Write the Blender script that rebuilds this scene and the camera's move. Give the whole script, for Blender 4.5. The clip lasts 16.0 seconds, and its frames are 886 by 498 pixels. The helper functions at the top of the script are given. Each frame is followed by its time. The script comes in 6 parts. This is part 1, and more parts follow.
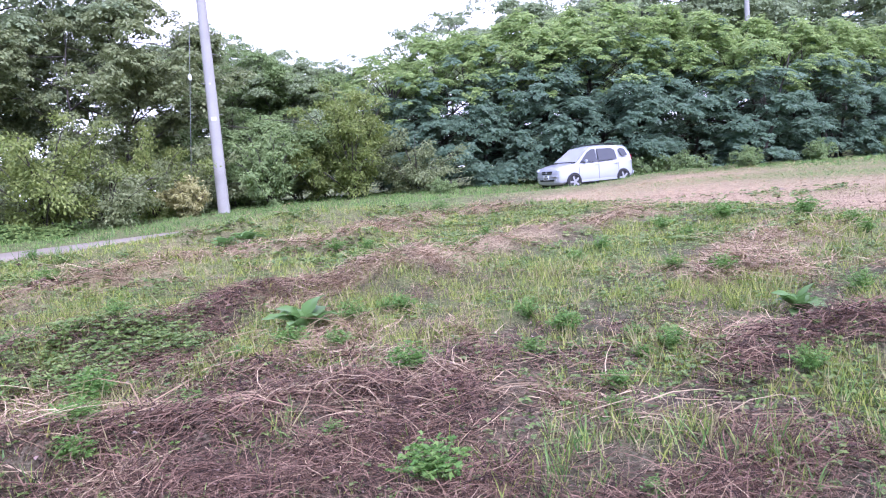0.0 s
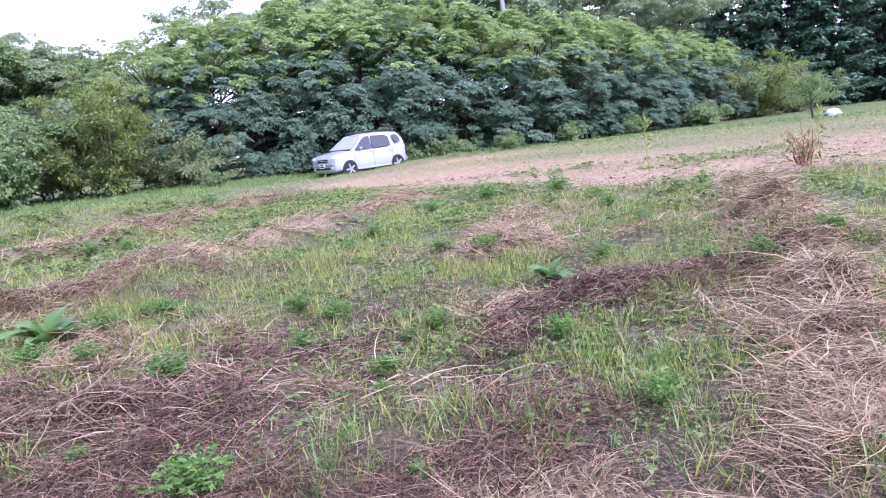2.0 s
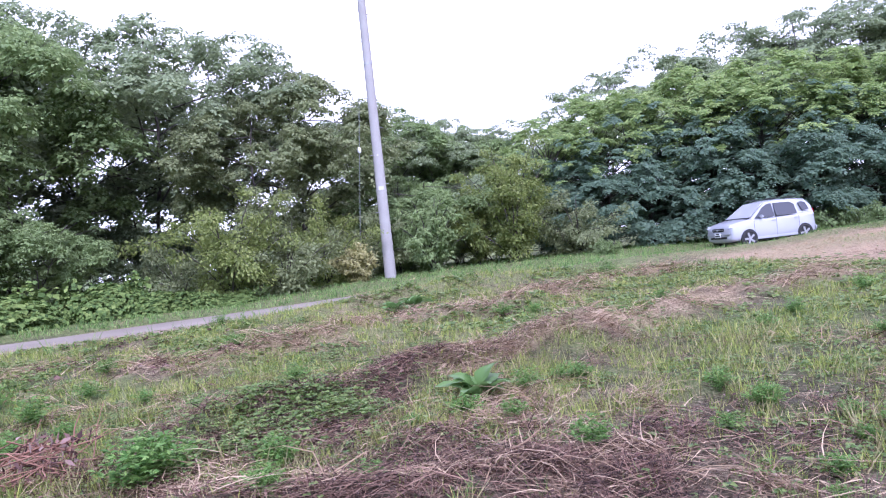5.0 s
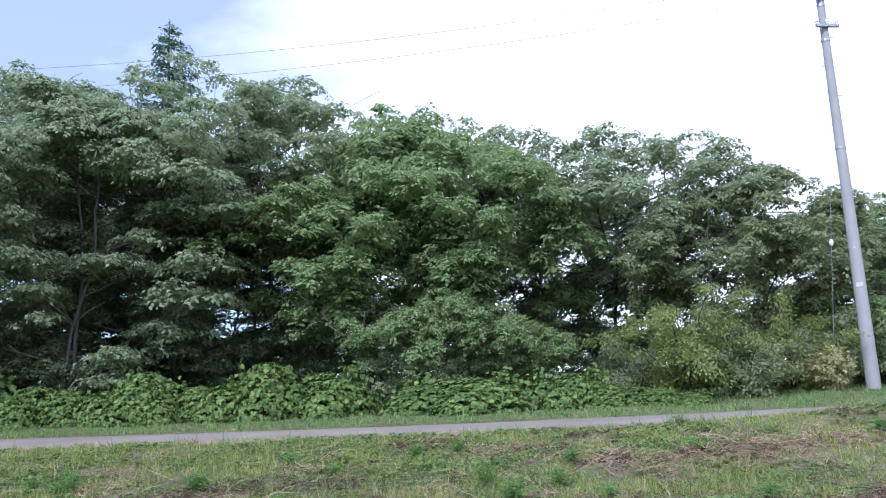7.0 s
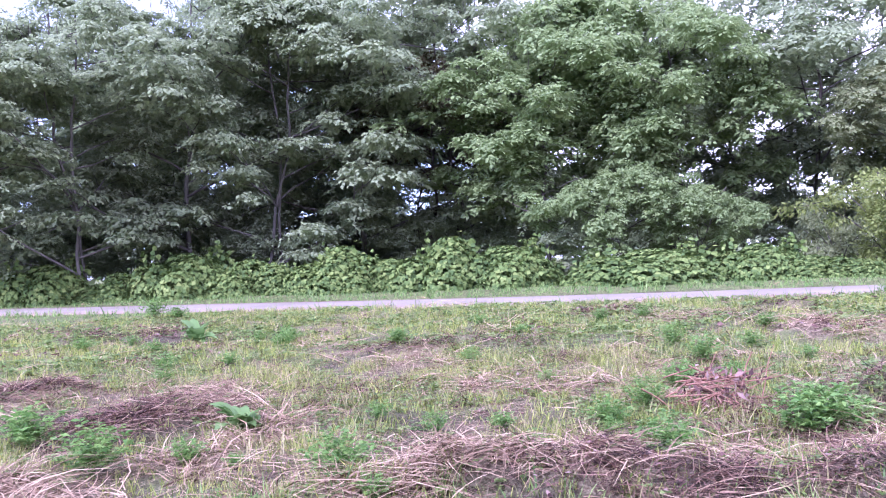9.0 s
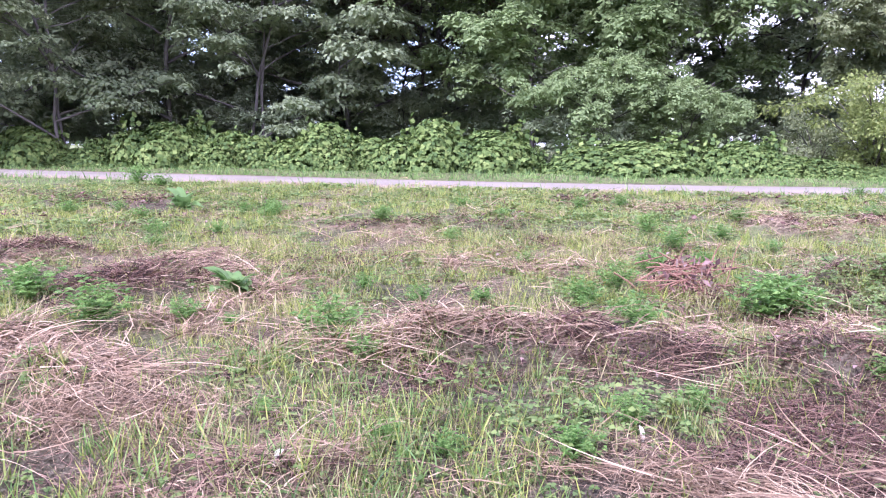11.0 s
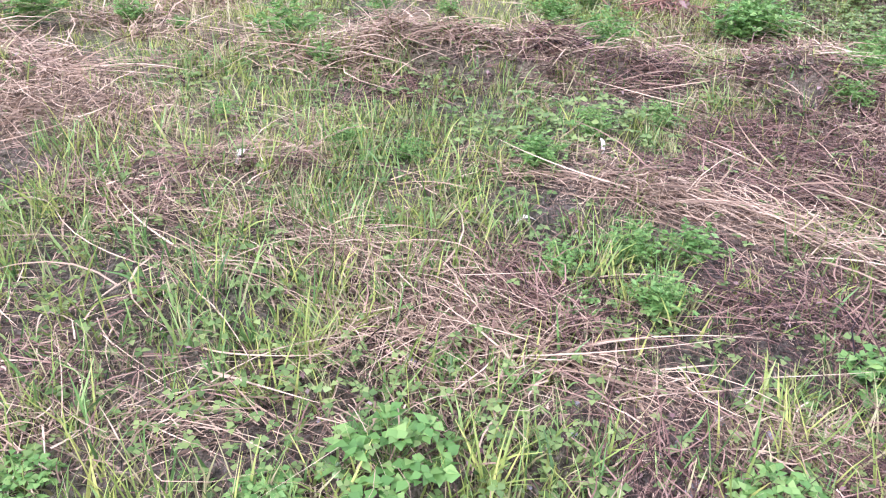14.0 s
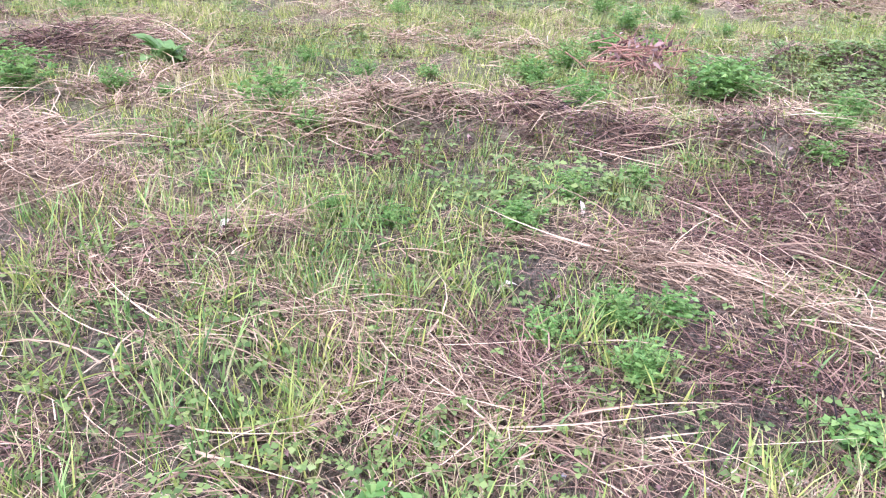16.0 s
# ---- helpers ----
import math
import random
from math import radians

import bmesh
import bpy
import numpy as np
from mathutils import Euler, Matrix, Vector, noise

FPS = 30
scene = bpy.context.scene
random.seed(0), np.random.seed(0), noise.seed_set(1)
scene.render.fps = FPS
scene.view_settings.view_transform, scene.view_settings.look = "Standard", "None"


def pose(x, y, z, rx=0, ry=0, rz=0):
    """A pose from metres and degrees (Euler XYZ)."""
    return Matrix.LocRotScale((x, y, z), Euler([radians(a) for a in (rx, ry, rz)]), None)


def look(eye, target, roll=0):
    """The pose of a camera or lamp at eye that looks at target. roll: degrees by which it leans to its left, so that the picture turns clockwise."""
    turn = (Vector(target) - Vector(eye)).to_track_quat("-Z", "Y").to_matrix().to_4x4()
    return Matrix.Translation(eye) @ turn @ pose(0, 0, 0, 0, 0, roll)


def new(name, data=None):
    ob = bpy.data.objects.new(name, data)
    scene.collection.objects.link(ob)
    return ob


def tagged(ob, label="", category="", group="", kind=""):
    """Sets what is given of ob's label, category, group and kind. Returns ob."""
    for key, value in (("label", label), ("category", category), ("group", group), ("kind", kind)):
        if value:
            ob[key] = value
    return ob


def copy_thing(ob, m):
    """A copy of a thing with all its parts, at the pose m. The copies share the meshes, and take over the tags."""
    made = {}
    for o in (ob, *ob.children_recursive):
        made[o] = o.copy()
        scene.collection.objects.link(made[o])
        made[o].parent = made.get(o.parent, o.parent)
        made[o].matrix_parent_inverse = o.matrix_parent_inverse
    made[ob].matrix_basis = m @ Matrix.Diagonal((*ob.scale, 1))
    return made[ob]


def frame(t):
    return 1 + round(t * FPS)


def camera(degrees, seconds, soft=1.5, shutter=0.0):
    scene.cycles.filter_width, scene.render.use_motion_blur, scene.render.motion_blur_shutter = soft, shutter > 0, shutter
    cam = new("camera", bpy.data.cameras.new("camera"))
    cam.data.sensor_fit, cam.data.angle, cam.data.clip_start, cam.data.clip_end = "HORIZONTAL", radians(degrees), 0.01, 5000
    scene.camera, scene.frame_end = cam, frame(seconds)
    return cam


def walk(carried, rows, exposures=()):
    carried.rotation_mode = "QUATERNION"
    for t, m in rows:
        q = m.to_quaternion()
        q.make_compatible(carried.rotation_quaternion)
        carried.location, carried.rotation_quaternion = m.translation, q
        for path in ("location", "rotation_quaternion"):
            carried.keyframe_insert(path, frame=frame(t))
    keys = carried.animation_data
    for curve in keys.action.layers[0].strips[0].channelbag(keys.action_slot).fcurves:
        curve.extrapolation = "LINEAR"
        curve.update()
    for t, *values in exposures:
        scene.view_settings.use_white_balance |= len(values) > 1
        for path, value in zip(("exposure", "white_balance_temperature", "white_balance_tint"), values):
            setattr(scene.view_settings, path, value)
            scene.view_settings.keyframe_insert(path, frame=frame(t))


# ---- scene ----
# ------------------------------------------------------------------ camera
cam = camera(61.2, 16.0, soft=1.15)
# seconds, eye x, y, z, yaw to the left, pitch up, roll
PATH = (
    (0.0, 0.095, -0.036, 1.524, -51.44, -6.02, -4.60),
    (0.5, 0.140, -0.083, 1.525, -58.25, -7.00, -5.70),
    (1.0, 0.179, -0.101, 1.522, -63.55, -7.45, -6.51),
    (1.5, 0.206, -0.116, 1.522, -67.14, -8.09, -6.81),
    (2.0, 0.215, -0.110, 1.516, -67.78, -8.48, -6.21),
    (2.5, 0.203, -0.097, 1.510, -66.12, -8.69, -6.18),
    (3.0, 0.167, -0.067, 1.517, -60.92, -8.14, -6.35),
    (3.5, 0.134, -0.029, 1.546, -53.38, -6.33, -6.46),
    (3.7, 0.116, -0.014, 1.556, -50.52, -4.68, -6.78),
    (5.8, 0.142, 0.210, 1.537, -31.62, 0.53, -5.73),
    (6.0, 0.119, 0.209, 1.543, -28.12, 0.93, -5.76),
    (6.2, 0.092, 0.198, 1.559, -23.26, 1.69, -5.54),
    (6.5, 0.051, 0.189, 1.562, -15.48, 4.59, -4.47),
    (7.0, -0.001, 0.179, 1.593, -6.93, 9.66, -2.62),
    (7.5, -0.069, 0.187, 1.531, -1.95, 10.63, -1.15),
    (8.0, -0.156, 0.196, 1.488, 0.64, 7.96, -0.31),
    (8.5, -0.085, 0.163, 1.443, 4.60, 4.90, -0.88),
    (9.0, -0.086, 0.101, 1.425, 6.93, 1.11, -2.76),
    (9.2, -0.110, 0.077, 1.416, 7.24, 0.90, -3.52),
    (11.3, -0.127, -0.100, 1.412, 5.12, -10.32, 0.62),
    (11.5, -0.132, -0.094, 1.404, 4.76, -12.03, 0.79),
    (12.0, -0.139, -0.084, 1.374, 4.12, -16.11, 1.78),
    (12.5, -0.136, -0.083, 1.358, 4.31, -19.22, 1.58),
    (13.0, -0.125, -0.086, 1.332, 3.55, -22.04, 1.90),
    (13.5, -0.130, -0.085, 1.312, 2.76, -24.13, 2.42),
    (14.0, -0.133, -0.077, 1.301, 1.93, -28.02, 2.96),
    (14.5, -0.126, -0.073, 1.286, 1.53, -31.84, 3.09),
    (15.0, -0.121, -0.070, 1.278, 0.95, -34.60, 3.01),
    (15.5, -0.123, -0.063, 1.289, 0.24, -33.55, 3.15),
    (16.0, -0.132, -0.069, 1.359, 0.82, -24.07, 2.50),
)


def aim(x, y, z, yaw, pitch, roll):
    a, b = radians(yaw), radians(pitch)
    ahead = (x - math.sin(a) * math.cos(b), y + math.cos(a) * math.cos(b), z + math.sin(b))
    return look((x, y, z), ahead, roll)


walk(cam, [(row[0], aim(*row[1:])) for row in PATH],
     exposures=[(0.0, 0.30, 5220, 40), (3.7, 0.30, 5250, 40), (6.0, -0.15, 5150, 42), (7.0, -0.30, 5150, 25), (7.5, -0.62, 5100, 17), (8.0, 0.02, 5100, 35), (8.5, 0.42, 5100, 50), (9.0, 0.70, 5080, 56), (11.5, 0.74, 5350, 45), (14.0, 0.66, 5350, 36), (16.0, 0.76, 5350, 37)])

# ------------------------------------------------------------------ sky and sun
SUN_TURN, SUN_HIGH = -140.0, 40.0     # degrees clockwise from +y, degrees above the horizon
world = bpy.data.worlds.new("sky")
scene.world = world
world.use_nodes = True
wn, wl = world.node_tree.nodes, world.node_tree.links
back = wn["Background"]
sky = wn.new("ShaderNodeTexSky")
sky.sky_type, sky.sun_disc = "NISHITA", False
sky.sun_elevation, sky.sun_rotation = radians(SUN_HIGH), radians(SUN_TURN)
sky.air_density, sky.dust_density = 1.0, 1.0
tc = wn.new("ShaderNodeTexCoord")
mp = wn.new("ShaderNodeMapping")
mp.inputs["Scale"].default_value = (1.0, 1.0, 2.2)
mp.inputs["Location"].default_value = (0.35, 0.2, 0.0)
cn = wn.new("ShaderNodeTexNoise")
cn.inputs["Scale"].default_value, cn.inputs["Detail"].default_value, cn.inputs["Roughness"].default_value = 1.7, 6, 0.55
cr = wn.new("ShaderNodeValToRGB")
cr.color_ramp.elements[0].position, cr.color_ramp.elements[1].position = 0.34, 0.60
cr.color_ramp.elements[0].color = (0.30, 0.30, 0.30, 1)
cm = wn.new("ShaderNodeMix")
cm.data_type = "RGBA"
cm.inputs[7].default_value = (14.0, 14.0, 14.4, 1)
wl.new(tc.outputs["Generated"], mp.inputs["Vector"])
wl.new(mp.outputs["Vector"], cn.inputs["Vector"])
sx = wn.new("ShaderNodeSeparateXYZ")
lean = wn.new("ShaderNodeMath")
lean.operation = "MULTIPLY_ADD"
lean.inputs[1].default_value = 0.70
wl.new(tc.outputs["Generated"], sx.inputs[0])
wl.new(sx.outputs["X"], lean.inputs[0])
wl.new(cn.outputs["Fac"], lean.inputs[2])
wl.new(lean.outputs[0], cr.inputs["Fac"])
wl.new(cr.outputs["Color"], cm.inputs[0])
clear = wn.new("ShaderNodeMix")
clear.data_type, clear.blend_type = "RGBA", "MULTIPLY"
clear.inputs[0].default_value = 1.0
clear.inputs[7].default_value = (0.80, 1.12, 1.20, 1)
wl.new(sky.outputs["Color"], clear.inputs[6])
wl.new(clear.outputs[2], cm.inputs[6])
wl.new(cm.outputs[2], back.inputs["Color"])
back.inputs["Strength"].default_value = 0.15

sun = new("sun", bpy.data.lights.new("sun", "SUN"))
sun.data.energy, sun.data.angle, sun.data.color = 4.0, radians(7), (1.0, 0.97, 0.93)
s_a, s_b = radians(SUN_TURN), radians(SUN_HIGH)
sun.matrix_basis = look((60 * math.sin(s_a) * math.cos(s_b), 60 * math.cos(s_a) * math.cos(s_b), 60 * math.sin(s_b)), (0, 0, 0))


# ------------------------------------------------------------------ materials
def nodes_of(name):
    m = bpy.data.materials.new(name)
    m.use_nodes = True
    return m, m.node_tree.nodes, m.node_tree.links, m.node_tree.nodes["Principled BSDF"]


def ramp(nodes, stops):
    r = nodes.new("ShaderNodeValToRGB")
    while len(r.color_ramp.elements) < len(stops):
        r.color_ramp.elements.new(0.5)
    for e, (p, c) in zip(r.color_ramp.elements, stops):
        e.position, e.color = p, (*c, 1)
    return r


def leaf_material(name, stops, thin=0.3, rough=0.45, patch=0.35):
    """Leaves or blades: each one takes its own tone, with slow change through the plant, and lets some light through."""
    m, n, l, p = nodes_of(name)
    geo = n.new("ShaderNodeNewGeometry")
    pos = n.new("ShaderNodeTexNoise")
    pos.inputs["Scale"].default_value, pos.inputs["Detail"].default_value = 0.9, 3
    l.new(geo.outputs["Position"], pos.inputs["Vector"])
    add = n.new("ShaderNodeMix")
    add.inputs[0].default_value = patch
    l.new(geo.outputs["Random Per Island"], add.inputs[2])
    l.new(pos.outputs["Fac"], add.inputs[3])
    r = ramp(n, stops)
    l.new(add.outputs[0], r.inputs["Fac"])
    l.new(r.outputs["Color"], p.inputs["Base Color"])
    p.inputs["Roughness"].default_value = rough
    p.inputs["Specular IOR Level"].default_value = 0.3
    if thin:
        t = n.new("ShaderNodeBsdfTranslucent")
        l.new(r.outputs["Color"], t.inputs["Color"])
        mix = n.new("ShaderNodeMixShader")
        mix.inputs["Fac"].default_value = thin
        l.new(p.outputs["BSDF"], mix.inputs[1])
        l.new(t.outputs["BSDF"], mix.inputs[2])
        l.new(mix.outputs["Shader"], n["Material Output"].inputs["Surface"])
    return m


def grain_material(name, stops, scale=8.0, fine=60.0, rough=0.85, metal=0.0, bump=0.3, stretch=(1, 1, 1)):
    """A mottled surface: coarse stains and a fine grain, with relief."""
    m, n, l, p = nodes_of(name)
    tex = n.new("ShaderNodeTexCoord")
    mapping = n.new("ShaderNodeMapping")
    mapping.inputs["Scale"].default_value = stretch
    l.new(tex.outputs["Object"], mapping.inputs["Vector"])
    a, b = n.new("ShaderNodeTexNoise"), n.new("ShaderNodeTexNoise")
    a.inputs["Scale"].default_value, a.inputs["Detail"].default_value = scale, 5
    b.inputs["Scale"].default_value, b.inputs["Detail"].default_value = fine, 3
    for q in (a, b):
        l.new(mapping.outputs["Vector"], q.inputs["Vector"])
    mix = n.new("ShaderNodeMix")
    mix.inputs[0].default_value = 0.4
    l.new(a.outputs["Fac"], mix.inputs[2])
    l.new(b.outputs["Fac"], mix.inputs[3])
    r = ramp(n, stops)
    l.new(mix.outputs[0], r.inputs["Fac"])
    l.new(r.outputs["Color"], p.inputs["Base Color"])
    p.inputs["Roughness"].default_value, p.inputs["Metallic"].default_value = rough, metal
    if bump:
        bp = n.new("ShaderNodeBump")
        bp.inputs["Strength"].default_value, bp.inputs["Distance"].default_value = bump, 0.02
        l.new(mix.outputs[0], bp.inputs["Height"])
        l.new(bp.outputs["Normal"], p.inputs["Normal"])
    return m


def plain_material(name, color, rough=0.5, metal=0.0, coat=0.0):
    m, n, l, p = nodes_of(name)
    p.inputs["Base Color"].default_value = (*color, 1)
    p.inputs["Roughness"].default_value, p.inputs["Metallic"].default_value = rough, metal
    p.inputs["Coat Weight"].default_value = coat
    return m


M_GRASS = leaf_material("grass_green", [(0.15, (0.084, 0.131, 0.026)), (0.50, (0.261, 0.339, 0.070)), (0.85, (0.523, 0.532, 0.138))], 0.35)
M_GRASS_FRESH = leaf_material("grass_fresh", [(0.15, (0.054, 0.115, 0.028)), (0.50, (0.169, 0.305, 0.076)), (0.85, (0.356, 0.479, 0.143))], 0.35)
M_GRASS_DRYING = leaf_material("grass_drying", [(0.15, (0.129, 0.115, 0.051)), (0.50, (0.334, 0.321, 0.131)), (0.90, (0.549, 0.479, 0.246))], 0.3)
M_STRAW = leaf_material("straw", [(0.08, (0.080, 0.050, 0.028)), (0.38, (0.253, 0.171, 0.098)), (0.65, (0.433, 0.309, 0.183)), (0.92, (0.577, 0.448, 0.278))], 0.15, 0.65, 0.12)
M_STUBBLE = leaf_material("stubble", [(0.1, (0.296, 0.193, 0.095)), (0.5, (0.475, 0.325, 0.169)), (0.9, (0.623, 0.459, 0.254))], 0.15, 0.7, 0.3)
M_LITTER = leaf_material("brown_litter", [(0.06, (0.013, 0.007, 0.005)), (0.34, (0.056, 0.030, 0.018)), (0.60, (0.159, 0.088, 0.057)), (0.88, (0.320, 0.203, 0.133))], 0.1, 0.75, 0.1)
M_DEAD_LEAF = leaf_material("dead_leaf", [(0.1, (0.055, 0.027, 0.022)), (0.45, (0.155, 0.085, 0.066)), (0.75, (0.255, 0.155, 0.124)), (0.95, (0.386, 0.294, 0.239))], 0.15, 0.7, 0.1)
M_CLOVER = leaf_material("clover", [(0.15, (0.076, 0.143, 0.032)), (0.5, (0.164, 0.250, 0.063)), (0.9, (0.295, 0.365, 0.107))], 0.35)
M_WEED = leaf_material("weed_leaf", [(0.15, (0.091, 0.203, 0.042)), (0.5, (0.168, 0.319, 0.073)), (0.9, (0.310, 0.448, 0.121))], 0.4)
M_DOCK = leaf_material("dock_leaf", [(0.1, (0.069, 0.149, 0.038)), (0.5, (0.147, 0.265, 0.074)), (0.95, (0.259, 0.381, 0.130))], 0.4, 0.4)
# locust: lower shade and overhead light on the new top leaves are in these colours
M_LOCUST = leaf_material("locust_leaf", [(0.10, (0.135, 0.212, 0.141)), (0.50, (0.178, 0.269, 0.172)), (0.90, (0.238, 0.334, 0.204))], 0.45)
M_LOCUST_TOP_LIT = leaf_material("locust_top_lit_leaf", [(0.10, (0.180, 0.272, 0.095)), (0.50, (0.321, 0.431, 0.139)), (0.90, (0.491, 0.581, 0.209))], 0.5)
M_LEAF_DARK = leaf_material("leaf_dark", [(0.10, (0.256, 0.314, 0.178)), (0.50, (0.322, 0.389, 0.213)), (0.90, (0.396, 0.465, 0.239))], 0.45, 0.7)
M_LEAF_GREEN = leaf_material("leaf_green", [(0.10, (0.221, 0.304, 0.124)), (0.50, (0.273, 0.367, 0.145)), (0.90, (0.350, 0.438, 0.170))], 0.45, 0.7)
M_LEAF_OLIVE = leaf_material("leaf_olive", [(0.1, (0.211, 0.250, 0.119)), (0.5, (0.277, 0.323, 0.147)), (0.9, (0.375, 0.411, 0.193))], 0.45)
M_LEAF_RUST = leaf_material("leaf_rust", [(0.10, (0.070, 0.063, 0.035)), (0.50, (0.133, 0.115, 0.059)), (0.90, (0.196, 0.161, 0.084))], 0.4)
M_LEAF_YELLOW = leaf_material("leaf_yellow", [(0.1, (0.137, 0.184, 0.050)), (0.5, (0.251, 0.312, 0.080)), (0.9, (0.408, 0.450, 0.144))], 0.45)
M_KUDZU = leaf_material("kudzu_leaf", [(0.10, (0.054, 0.104, 0.028)), (0.50, (0.142, 0.221, 0.051)), (0.90, (0.270, 0.342, 0.092))], 0.22, 0.75)
M_CONIFER = leaf_material("conifer_needles", [(0.1, (0.088, 0.161, 0.103)), (0.5, (0.161, 0.262, 0.163)), (0.9, (0.279, 0.401, 0.240))], 0.25)
M_PAMPAS = leaf_material("pale_plume", [(0.1, (0.259, 0.246, 0.092)), (0.5, (0.446, 0.419, 0.172)), (0.9, (0.612, 0.579, 0.290))], 0.3)
M_BARK = grain_material("bark", [(0.3, (0.035, 0.029, 0.025)), (0.7, (0.119, 0.101, 0.084))], 3, 30, 0.9, 0, 0.6, (1, 1, 0.25))
M_BARK_PALE = grain_material("bark_pale", [(0.3, (0.070, 0.062, 0.052)), (0.7, (0.180, 0.165, 0.145))], 3, 30, 0.9, 0, 0.6, (1, 1, 0.25))
M_CONCRETE = grain_material("pole_concrete", [(0.3, (0.279, 0.267, 0.242)), (0.7, (0.402, 0.389, 0.357))], 1.2, 40, 0.8, 0, 0.15)
M_ROAD = grain_material("road_concrete", [(0.25, (0.167, 0.141, 0.101)), (0.55, (0.246, 0.213, 0.162)), (0.8, (0.325, 0.286, 0.223))], 0.8, 30, 0.9, 0, 0.35)
M_STEEL = grain_material("galvanised_steel", [(0.3, (0.30, 0.31, 0.32)), (0.7, (0.45, 0.46, 0.47))], 6, 60, 0.5, 0.8, 0.1)
M_PEBBLE = grain_material("pebble_stone", [(0.3, (0.20, 0.19, 0.18)), (0.7, (0.42, 0.40, 0.38))], 3, 20, 0.85)
M_DRY_LEAF = grain_material("withered_leaf", [(0.3, (0.46, 0.40, 0.30)), (0.7, (0.66, 0.60, 0.48))], 4, 30, 0.8)
M_WIRE = plain_material("wire", (0.03, 0.03, 0.035), 0.6)
M_TWIG = grain_material("dead_twig", [(0.3, (0.161, 0.076, 0.048)), (0.7, (0.437, 0.237, 0.152))], 8, 50, 0.9)
M_WHITE = grain_material("white_sheet", [(0.3, (0.476, 0.476, 0.469)), (0.7, (0.578, 0.578, 0.571))], 3, 30, 0.5)
M_CERAMIC = plain_material("ceramic", (0.75, 0.75, 0.73), 0.25)


# ------------------------------------------------------------------ mesh helpers
def mesh_of(name, verts, faces, material=None, smooth=False):
    """A mesh from arrays: verts (n, 3), faces (m, 3) or (m, 4)."""
    me = bpy.data.meshes.new(name)
    verts, faces = np.asarray(verts, np.float32).reshape(-1, 3), np.asarray(faces, np.int32)
    k = faces.shape[1]
    me.vertices.add(len(verts))
    me.vertices.foreach_set("co", verts.ravel())
    me.loops.add(faces.size)
    me.loops.foreach_set("vertex_index", faces.ravel())
    me.polygons.add(len(faces))
    me.polygons.foreach_set("loop_start", np.arange(0, faces.size, k, dtype=np.int32))
    if smooth:
        me.polygons.foreach_set("use_smooth", np.ones(len(faces), bool))
    me.update(calc_edges=True)
    if material:
        me.materials.append(material)
    return me


def many(verts, template):
    """Faces for n copies of one small template; verts is (n, m, 3)."""
    n, m = verts.shape[:2]
    return (np.asarray(template)[None] + (np.arange(n) * m)[:, None, None]).reshape(-1, len(template[0]))


def mesh_part(name, me, parent=None, label=""):
    ob = new(name, me)
    if parent is not None:
        ob.parent = parent
    return tagged(ob, label)


def thing(name, label, category, group="", at=(0, 0, 0), turn=0.0):
    ob = new(name)
    ob.matrix_basis = pose(*at, 0, 0, turn)
    return tagged(ob, label, category, group)


def part(name, bm, material, parent, label="", smooth=False):
    me = bpy.data.meshes.new(name)
    bm.to_mesh(me)
    bm.free()
    if smooth:
        me.polygons.foreach_set("use_smooth", np.ones(len(me.polygons), bool))
    me.materials.append(material)
    return mesh_part(name, me, parent, label)


def unit(v):
    return v / np.maximum(np.linalg.norm(v, axis=-1, keepdims=True), 1e-9)


def tube(path, radii, sides=7):
    """Verts and quads of a tapered round limb along a path."""
    path, radii = np.asarray(path, float), np.asarray(radii, float)
    ahead = unit(np.gradient(path, axis=0))
    ref = np.where(np.abs(ahead[:, 2:3]) > 0.9, np.array([[1.0, 0, 0]]), np.array([[0, 0, 1.0]]))
    u = unit(np.cross(ahead, ref))
    v = np.cross(ahead, u)
    ang = np.linspace(0, 2 * np.pi, sides, endpoint=False)
    ring = np.cos(ang)[None, :, None] * u[:, None] + np.sin(ang)[None, :, None] * v[:, None]
    verts = path[:, None] + ring * radii[:, None, None]
    k = len(path)
    i, j = np.meshgrid(np.arange(k - 1), np.arange(sides), indexing="ij")
    a, b = i * sides + j, i * sides + (j + 1) % sides
    faces = np.stack([a, b, b + sides, a + sides], -1).reshape(-1, 4)
    return verts.reshape(-1, 3), faces


def join(pieces):
    verts, faces, off = [], [], 0
    for v, f in pieces:
        verts.append(v)
        faces.append(f + off)
        off += len(v)
    return np.concatenate(verts), np.concatenate(faces)


def leaves(p, tip, normal, length, width):
    """One four-cornered leaf for each row: base p, pointing to tip, facing normal."""
    tip = unit(tip)
    side = unit(np.cross(tip, normal))
    up = np.cross(side, tip)
    length, width = np.broadcast_to(length, len(p))[:, None], np.broadcast_to(width, len(p))[:, None]
    mid = p + tip * length * 0.45
    return np.stack([p, mid + side * width * 0.5 + up * width * 0.18, p + tip * length - up * length * 0.12, mid - side * width * 0.5 + up * width * 0.18], 1)


QUAD = [[0, 1, 2, 3]]


